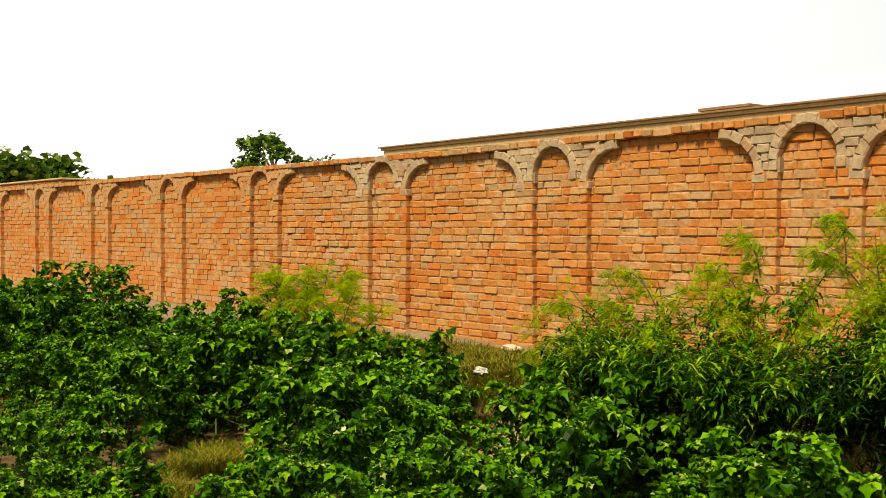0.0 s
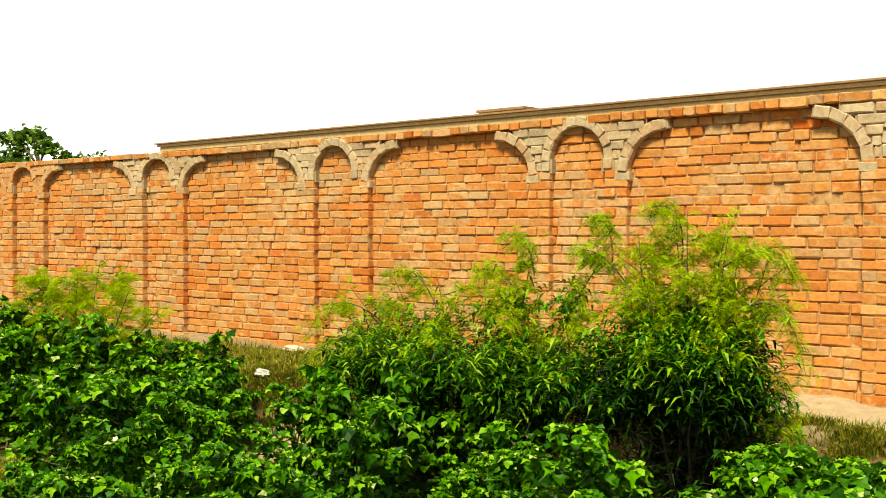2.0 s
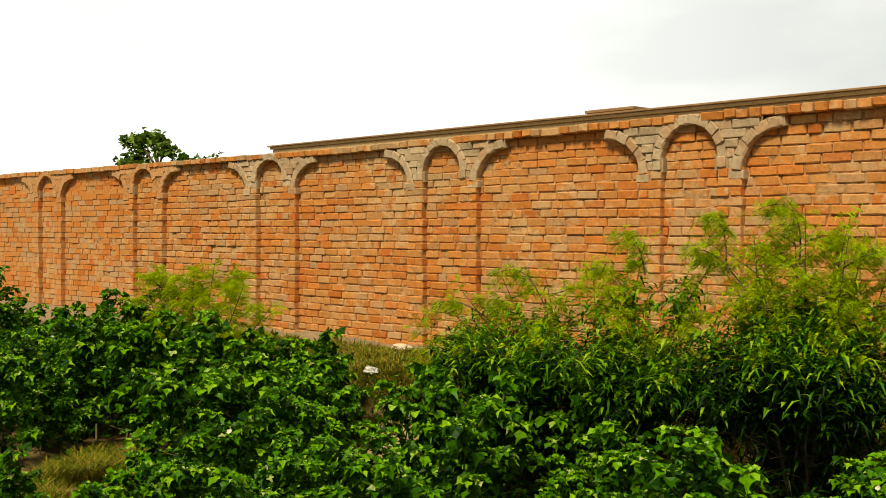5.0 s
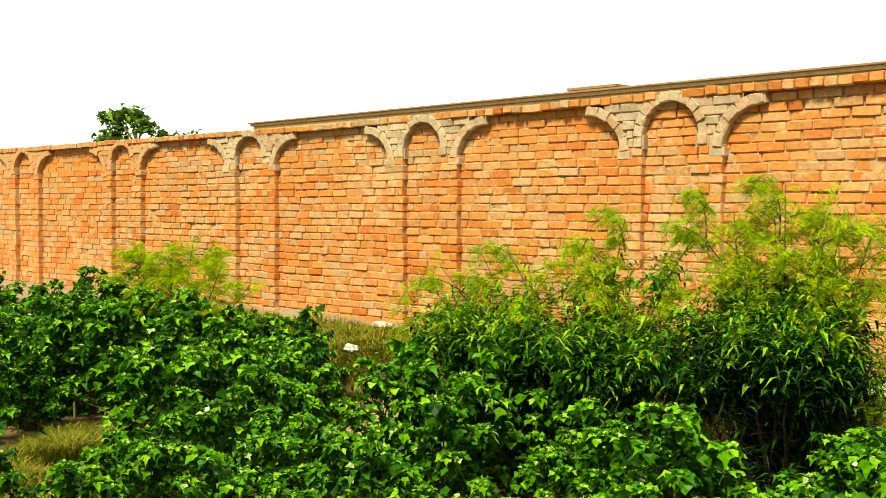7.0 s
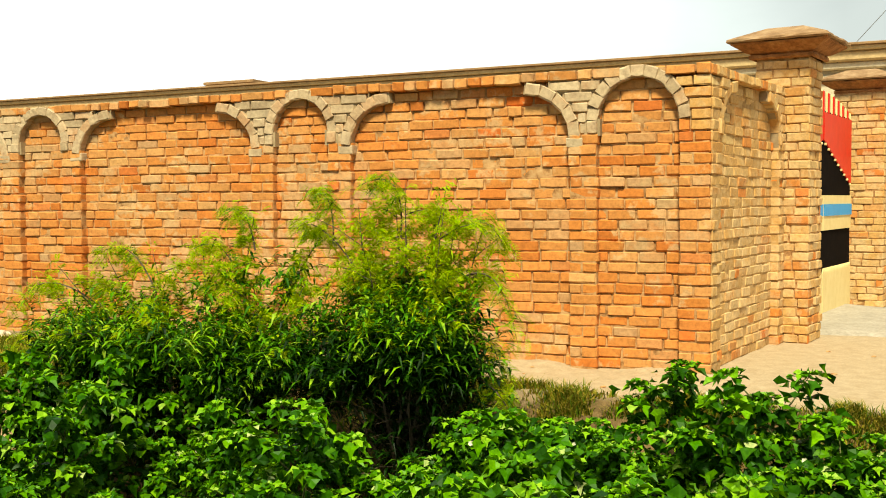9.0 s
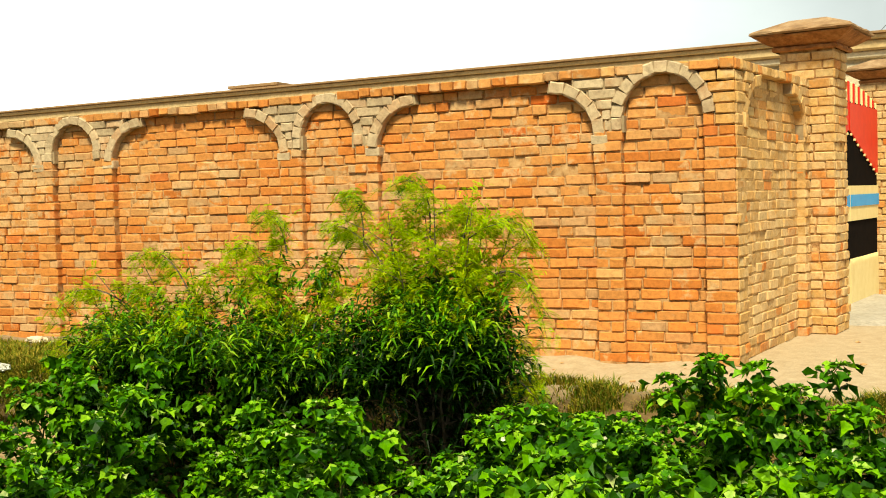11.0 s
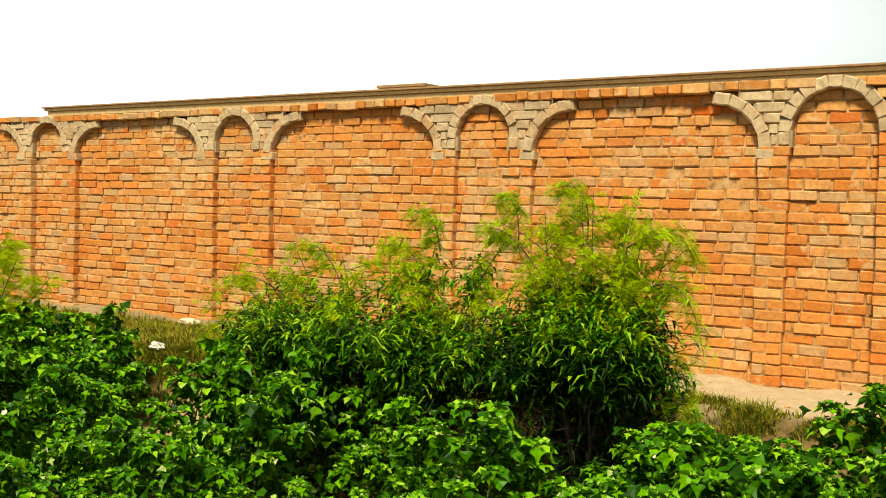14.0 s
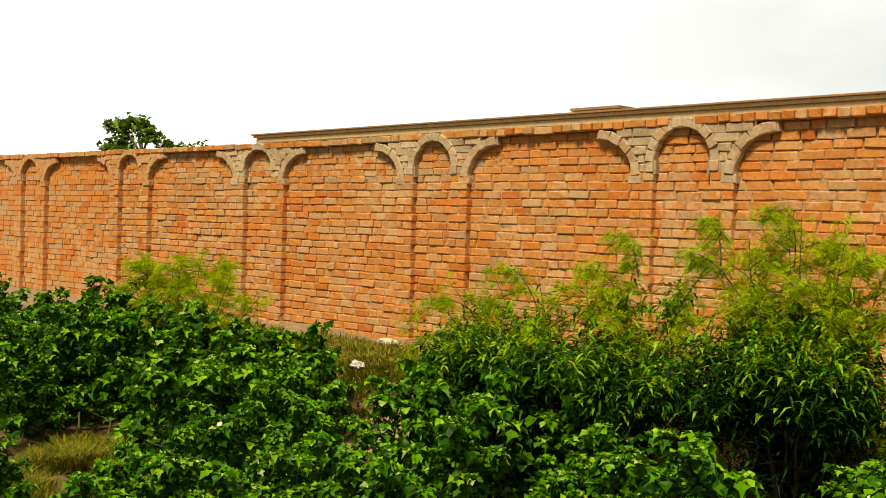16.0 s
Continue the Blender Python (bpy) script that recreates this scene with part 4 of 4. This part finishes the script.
def feathery_shrub(seed, at, stems, leaves, label, young=0.17, leaf_len=0.088, leaflet=0.024, fronds=(), wispy=False, full=1.45, shaded_to=0.98):
    """stems: (lean x, lean y, height, reach) of each main stem."""
    r = random.Random(seed)
    shrub = thing("feathery_shrub", label, "shrub", "shrubs by the field", at=at)
    wood, old, fresh, shaded = ([], []), ([], []), ([], []), ([], [])
    twigs = []
    for lx, ly, h, reach in stems:
        pts = [Vector((lx * t ** 1.2 + r.uniform(-0.02, 0.02), ly * t ** 1.2 + r.uniform(-0.02, 0.02), h * t)) for t in (0, 0.2, 0.4, 0.6, 0.8, 1.0)]
        join(wood, tube(pts, [0.016, 0.013, 0.011, 0.008, 0.005, 0.002]))
        count = 11 if reach > 0.2 else 3
        for i in range(count):
            t = 0.22 + 0.76 * i / count if reach > 0.2 else 0.75 + 0.08 * i
            k = min(int(t * 5), 4)
            b = pts[k].lerp(pts[k + 1], t * 5 - k)
            a = r.uniform(0, 2 * math.pi)
            ln = reach * (1.0 - 0.45 * t) * r.uniform(0.6, 1.15)
            e = b + Vector((math.cos(a) * ln, math.sin(a) * ln, ln * r.uniform(0.05, 0.75)))
            mp = b.lerp(e, 0.5) + Vector((0, 0, 0.06 * ln))
            join(wood, tube([b, mp, e], [0.005, 0.0035, 0.0015], 4))
            twigs.append((b, mp, e, h))
        twigs.append((pts[3], pts[4], pts[5], h))
    # long arching sprays at the rim
    for a, m, e in fronds:
        a, m, e = Vector(a), Vector(m), Vector(e)
        arc = [a * (1 - t) ** 2 + m * (2 * t * (1 - t)) + e * t * t for t in (k / 8 for k in range(9))]
        join(wood, tube(arc, [0.008 - 0.0008 * k for k in range(9)], 4))
        for k in range(90):
            t = r.uniform(0.25, 1.0) * 7.99
            p = arc[int(t)].lerp(arc[int(t) + 1], t - int(t))
            q = r.uniform(0, 2 * math.pi)
            spray = fresh if r.random() < 0.8 else old
            p = p + Vector((r.gauss(0, 0.03), r.gauss(0, 0.03), r.gauss(0, 0.03)))
            compound_leaf(spray, p, Vector((math.cos(q), math.sin(q), r.uniform(-0.8, 0.4))), Vector((r.gauss(0, 1), r.gauss(0, 1), 1)), leaf_len * r.uniform(0.7, 1.3), 9, leaflet * r.uniform(0.8, 1.2), r.uniform(0.3, 0.9))
    for i in range(leaves):
        b, mp, e, h = r.choice(twigs)
        t = r.random() ** 0.7
        p = b.lerp(mp, t * 2) if t < 0.5 else mp.lerp(e, t * 2 - 1)
        d = (e - b).normalized()
        a = r.uniform(0, 2 * math.pi)
        out = d * 0.6 + Vector((math.cos(a), math.sin(a), r.uniform(-0.35, 0.6)))
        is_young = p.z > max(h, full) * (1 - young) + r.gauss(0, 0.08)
        if p.z < 1.08 - 0.5 * abs(p.x - 0.1) and p.y < 0.22 and r.random() < 0.95:
            continue
        if wispy and (is_young or r.random() < 0.5):
            compound_leaf(fresh, p, out, Vector((r.gauss(0, 1.0), r.gauss(0, 1.0), 1)), leaf_len * r.uniform(0.6, 1.3), 10, leaflet * r.uniform(0.8, 1.15), r.uniform(0.2, 0.8))
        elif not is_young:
            # low leaves go to the darker mesh, imitating shade under the canopy
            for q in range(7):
                lance_leaf(shaded if p.z < shaded_to + r.gauss(0, 0.16) else old, p + Vector((r.gauss(0, 0.07), r.gauss(0, 0.07), r.gauss(0, 0.07))), r)
        elif r.random() < 0.4:
            for q in range(5):
                lance_leaf(fresh, p + Vector((r.gauss(0, 0.05), r.gauss(0, 0.05), r.gauss(0, 0.05))), r, 0.5)
        else:
            for q in range(2):
                compound_leaf(fresh, p + Vector((r.gauss(0, 0.03), r.gauss(0, 0.03), r.gauss(0, 0.03))), out + Vector((r.gauss(0, 0.5), r.gauss(0, 0.5), r.gauss(0, 0.4))), Vector((r.gauss(0, 1.0), r.gauss(0, 1.0), 1)), leaf_len * r.uniform(0.6, 1.2), 9, leaflet * r.uniform(0.8, 1.15), r.uniform(0.2, 0.8))
    part("woody_stem", mesh_from("woody_stem", *wood, BARK), None, shrub, "thin dark woody branches")
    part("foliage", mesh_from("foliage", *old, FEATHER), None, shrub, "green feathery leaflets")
    if shaded[0]:
        part("mature_foliage", mesh_from("mature_foliage", *shaded, FEATHER_SHADED), None, shrub, "dark green lower leaves, coloured for the shade inside the shrub")
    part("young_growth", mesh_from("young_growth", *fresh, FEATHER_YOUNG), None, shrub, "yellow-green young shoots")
    return shrub


def gz(x, y):
    return (x, y, ground_z(x, y) - 0.02)


feathery_shrub(1, gz(-1.55, -2.2), [(-0.3, 0.0, 2.0, 0.34), (-0.08, 0.1, 2.12, 0.34), (0.09, -0.1, 2.14, 0.31), (0.25, 0.1, 2.12, 0.31), (0.39, 0.0, 2.0, 0.31), (0.50, 0.1, 1.85, 0.31), (-0.42, 0.1, 1.75, 0.34), (0.35, -0.15, 1.8, 0.31), (0.04, 0, 2.02, 0.45), (0.30, -0.05, 1.98, 0.45), (-0.28, 0.0, 1.92, 0.5), (0.47, 0.1, 1.6, 0.36), (-0.15, -0.2, 1.7, 0.5), (0.16, 0.2, 2.08, 0.41), (0.51, -0.1, 1.2, 0.36), (-0.45, -0.1, 1.35, 0.45), (0.12, -0.3, 1.4, 0.45), (0.35, -0.25, 1.5, 0.41), (-0.35, 0.15, 1.6, 0.4), (0.58, 0.0, 0.8, 0.27), (0.00, -0.5, 1.4, 0.38), (0.31, -0.45, 1.35, 0.38), (-0.35, -0.5, 1.3, 0.42), (0.08, 0.25, 1.0, 0.36), (-0.3, 0.3, 0.9, 0.4), (0.31, 0.3, 0.9, 0.36)], 7600, "tall feathery green shrub with yellow-green tips before the wall", young=0.27, full=1.85, shaded_to=1.2, fronds=(((0.38, 0, 1.55), (0.67, -0.05, 1.75), (0.77, -0.05, 1.2)), ((0.42, 0.05, 1.2), (0.67, 0, 1.3), (0.72, -0.1, 0.72)), ((0.35, 0, 1.8), (0.59, 0, 2.05), (0.67, 0.05, 1.7)), ((-0.3, 0, 1.6), (-0.6, 0, 2.0), (-0.75, 0, 1.85)), ((0.0, 0.0, 1.8), (0.1, -0.1, 2.3), (-0.25, -0.1, 2.12)), ((0.50, -0.1, 1.0), (0.76, -0.15, 0.95), (0.84, -0.15, 0.55))))
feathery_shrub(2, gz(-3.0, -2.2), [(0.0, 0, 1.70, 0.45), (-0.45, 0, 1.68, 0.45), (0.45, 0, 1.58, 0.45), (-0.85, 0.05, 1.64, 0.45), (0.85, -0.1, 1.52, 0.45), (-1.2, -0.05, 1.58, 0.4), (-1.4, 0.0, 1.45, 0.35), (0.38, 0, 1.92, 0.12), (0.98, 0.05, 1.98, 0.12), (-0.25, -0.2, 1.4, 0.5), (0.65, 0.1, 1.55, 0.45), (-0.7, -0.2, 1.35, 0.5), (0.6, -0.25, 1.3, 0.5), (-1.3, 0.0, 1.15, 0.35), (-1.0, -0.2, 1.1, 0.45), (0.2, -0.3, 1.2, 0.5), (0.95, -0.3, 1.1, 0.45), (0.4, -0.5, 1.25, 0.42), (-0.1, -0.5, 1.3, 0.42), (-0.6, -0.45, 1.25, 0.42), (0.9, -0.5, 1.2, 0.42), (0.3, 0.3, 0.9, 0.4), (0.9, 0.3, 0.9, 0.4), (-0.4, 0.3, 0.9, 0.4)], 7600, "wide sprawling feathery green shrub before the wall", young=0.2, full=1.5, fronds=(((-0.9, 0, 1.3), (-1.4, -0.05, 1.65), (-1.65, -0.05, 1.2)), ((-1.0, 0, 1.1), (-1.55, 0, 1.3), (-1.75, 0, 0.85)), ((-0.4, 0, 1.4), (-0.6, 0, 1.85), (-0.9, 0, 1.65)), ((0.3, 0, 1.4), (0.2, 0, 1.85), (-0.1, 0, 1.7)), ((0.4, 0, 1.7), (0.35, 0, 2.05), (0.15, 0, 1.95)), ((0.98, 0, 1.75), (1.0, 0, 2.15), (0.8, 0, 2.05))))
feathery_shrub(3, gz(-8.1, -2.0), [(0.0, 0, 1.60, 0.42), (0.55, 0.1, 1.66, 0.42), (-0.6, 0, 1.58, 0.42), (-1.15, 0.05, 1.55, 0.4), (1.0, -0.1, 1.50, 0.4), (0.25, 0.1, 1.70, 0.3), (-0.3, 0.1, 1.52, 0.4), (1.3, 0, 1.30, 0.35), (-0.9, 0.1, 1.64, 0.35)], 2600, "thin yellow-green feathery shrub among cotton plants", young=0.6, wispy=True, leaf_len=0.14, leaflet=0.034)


# ---------------------------------------------------------------- grass on the bank
def bank_grass():
    r = random.Random(5)
    vs, fs = [], []
    for i in range(90000):
        x = r.uniform(-12, 2.6)
        y = -0.25 - 1.6 * r.random()
        if x > -4.3 and y > -1.0 - 0.12 * max(min(x, 2), 0) + 0.1 * noise.noise(Vector((x * 2, 0, 0))):
            continue
        if noise.noise(Vector((x * 1.9, y * 1.9, 9))) < (-0.10 if x > -4.5 else -0.28) or (bare(x, y) and y < -1.5 and r.random() < 0.6):
            continue
        if math.hypot(x + 5.55, y + 1.68) < 0.27:
            continue
        z = ground_z(x, y)
        a = r.uniform(0, 2 * math.pi)
        h = r.uniform(0.02, 0.085) * (1.4 if noise.noise(Vector((x * 3, y * 3, 4))) > 0.1 else 0.7)
        d, s = Vector((math.cos(a), math.sin(a), 0)), Vector((-math.sin(a), math.cos(a), 0))
        p = Vector((x, y, z - 0.005))
        w = r.uniform(0.003, 0.0065)
        lean = r.uniform(0.3, 1.5) * h
        n = len(vs)
        vs += [p - s * w, p + s * w, p + d * lean * 0.35 + Vector((0, 0, h * 0.6)) + s * w * 0.7, p + d * lean * 0.35 + Vector((0, 0, h * 0.6)) - s * w * 0.7, p + d * lean + Vector((0, 0, h))]
        fs += [(n, n + 1, n + 2, n + 3), (n + 3, n + 2, n + 4)]
    tufts = [(-1.5 + 0.33 * i, -1.12 - 0.05 * i / 3 + 0.08 * math.sin(2.1 * i), 0.30, 0.16) for i in range(13)] + [(-6.3 + 0.3 * i, -1.42 + 0.06 * math.sin(1.7 * i), 0.28, 0.16) for i in range(6)]
    for cx, cy, rx, ry in tufts + [(-6.2, -4.2, 0.6, 0.4), (-6.4, -3.8, 0.8, 0.5), (-5.6, -4.4, 0.7, 0.45), (-4.85, -4.9, 0.5, 0.4), (0.75, -2.0, 0.5, 0.4), (-9.3, -4.7, 0.5, 0.4), (-4.2, -2.95, 0.3, 0.25)]:
        for i in range(int((22000 if rx > 0.4 else 12000) * rx * ry) + 700):
            a, q = r.uniform(0, 6.2832), math.sqrt(r.random())
            x, y = cx + rx * q * math.cos(a), cy + ry * q * math.sin(a)
            if noise.noise(Vector((x * 2.2, y * 2.2, 2))) < -0.12:
                continue
            b, h, w = r.uniform(0, 6.2832), r.uniform(0.06, 0.20) * (0.5 if ry == 0.16 else 1.0), r.uniform(0.003, 0.006)
            d, s = Vector((math.cos(b), math.sin(b), 0)), Vector((-math.sin(b), math.cos(b), 0))
            p = Vector((x, y, ground_z(x, y) - 0.005))
            n = len(vs)
            vs += [p - s * w, p + s * w, p + d * h * 0.25 + Vector((0, 0, h * 0.65)) + s * w * 0.7, p + d * h * 0.25 + Vector((0, 0, h * 0.65)) - s * w * 0.7, p + d * h * 0.8 + Vector((0, 0, h * 0.9))]
            fs += [(n, n + 1, n + 2, n + 3), (n + 3, n + 2, n + 4)]
    tagged(new("grass", mesh_from("grass", vs, fs, GRASS)), "dry yellow-green grass on the bank below the wall", "grass", kind="stuff")


bank_grass()


# ---------------------------------------------------------------- trees behind the wall
def tree(name, at, height, spread, leaves, size, label, seed):
    r = random.Random(seed)
    t = thing(name, label, "tree", at=at)
    wood, blades = ([], []), ([], [])
    join(wood, tube([Vector((0, 0, -0.2)), Vector((0.1, 0, height * 0.35)), Vector((0, 0.1, height * 0.6)), Vector((0.1, 0, height * 0.9))], [0.03 * height, 0.024 * height, 0.016 * height, 0.004 * height], 7))
    ends = []
    for i in range(16):
        b = Vector((0.05, 0.05, height * r.uniform(0.4, 0.75)))
        a = i * 2.4
        e = b + Vector((math.cos(a) * spread * r.uniform(0.45, 1), math.sin(a) * spread * r.uniform(0.45, 1), height * r.uniform(0.02, 0.3)))
        join(wood, tube([b, b.lerp(e, 0.5) + Vector((0, 0, 0.05 * height)), e], [0.010 * height, 0.006 * height, 0.002 * height], 5))
        ends += [e, b.lerp(e, 0.65) + Vector((0, 0, 0.06 * height))]
    ends.append(Vector((0.1, 0, height * 0.93)))
    for i in range(leaves):
        c = r.choice(ends)
        g = spread * 0.11
        p = c + Vector((r.gauss(0, g), r.gauss(0, g), r.gauss(0, g * 0.7)))
        a = r.uniform(0, 6.28)
        put_leaf(blades, LEAVES[4 + i % 4], p, (math.cos(a), math.sin(a), r.uniform(-0.8, 0.6)), (r.gauss(0, 0.6), r.gauss(0, 0.6), 1), size * r.uniform(0.6, 1.3))
    part("trunk", mesh_from("trunk", *wood, BARK), None, t, "brown bark")
    part("crown", mesh_from("crown", *blades, TREE_LEAF), None, t, "dark green crown with gaps")
    return t


tree("tree", (-20.15, 5.0, 0), 3.6, 1.0, 2000, 0.12, "small dark green tree rising behind the boundary wall", 11)
tree("sapling", (-17.8, 5.0, 0), 3.1, 0.6, 240, 0.09, "thin sapling whose tips show above the wall", 12)
tree("tree", (-61.5, 14.0, 0), 5.2, 4.2, 4200, 0.42, "broad dark tree beyond the far end of the wall", 13)
tree("tree", (-66.5, 15.0, 0), 5.3, 5.0, 3800, 0.42, "broad dark tree beyond the far end of the wall", 14)


# ---------------------------------------------------------------- litter, stones, cable
def crumpled(name, at, size, material, label, category, seed, flat=0.6):
    bm = bmesh.new()
    bmesh.ops.create_icosphere(bm, subdivisions=3, radius=1.0)
    for v in bm.verts:
        d = 1 + 0.45 * noise.noise(v.co * 1.6 + Vector((seed, 0, 0))) + 0.22 * noise.noise(v.co * 4 + Vector((0, seed, 0)))
        v.co = Vector((v.co.x * d * size[0], v.co.y * d * size[1], v.co.z * d * size[2] * (flat if v.co.z < 0 else 1)))
    me = bpy.data.meshes.new(name)
    bm.to_mesh(me)
    bm.free()
    me.materials.append(material)
    ob = new(name, me)
    ob.location = at
    return tagged(ob, label, category)


crumpled("plastic_bag", (-6.12, -1.36, ground_z(-6.12, -1.36) + 0.045), (0.09, 0.055, 0.05), PLASTIC, "crumpled white plastic bag lying on the grassy bank", "plastic bag", 2.0)
for i, (sx, sy, ss) in enumerate(((-6.85, -0.22, 0.07), (-6.6, -0.30, 0.05), (-6.98, -0.16, 0.05))):
    crumpled("stone", (sx, sy, ground_z(sx, sy) + ss * 0.25), (ss * 1.4, ss, ss * 0.6), STONE, "pale broken stone at the foot of the wall", "stone", 5.0 + i)
pebbles = random.Random(31)
for i in range(22):
    px, py = pebbles.uniform(-2.2, 2.2), pebbles.uniform(-0.95, -0.12)
    if px > 0.3:
        py = pebbles.uniform(-0.9, 2.2)
        px = max(px, 0.5 + 0.17 * py)
    ps = pebbles.uniform(0.006, 0.017)
    crumpled("clod", (px, py, ground_z(px, py) + ps * 0.2), (ps * 1.4, ps, ps * 0.7), MORTAR, "small earth clod on the sandy strip", "clod", 9.0 + i)

wire = ([], [])
join(wire, tube([Vector((0.2, 16.9, 4.3)).lerp(Vector((4.4, 17.4, 9.7)), t) - Vector((0, 0, 0.25 * math.sin(math.pi * t))) for t in (0, 0.25, 0.5, 0.75, 1)], [0.007] * 5, 5))
tagged(new("cable", mesh_from("cable", *wire, CABLE)), "thin dark grey cable running down to the house", "cable")
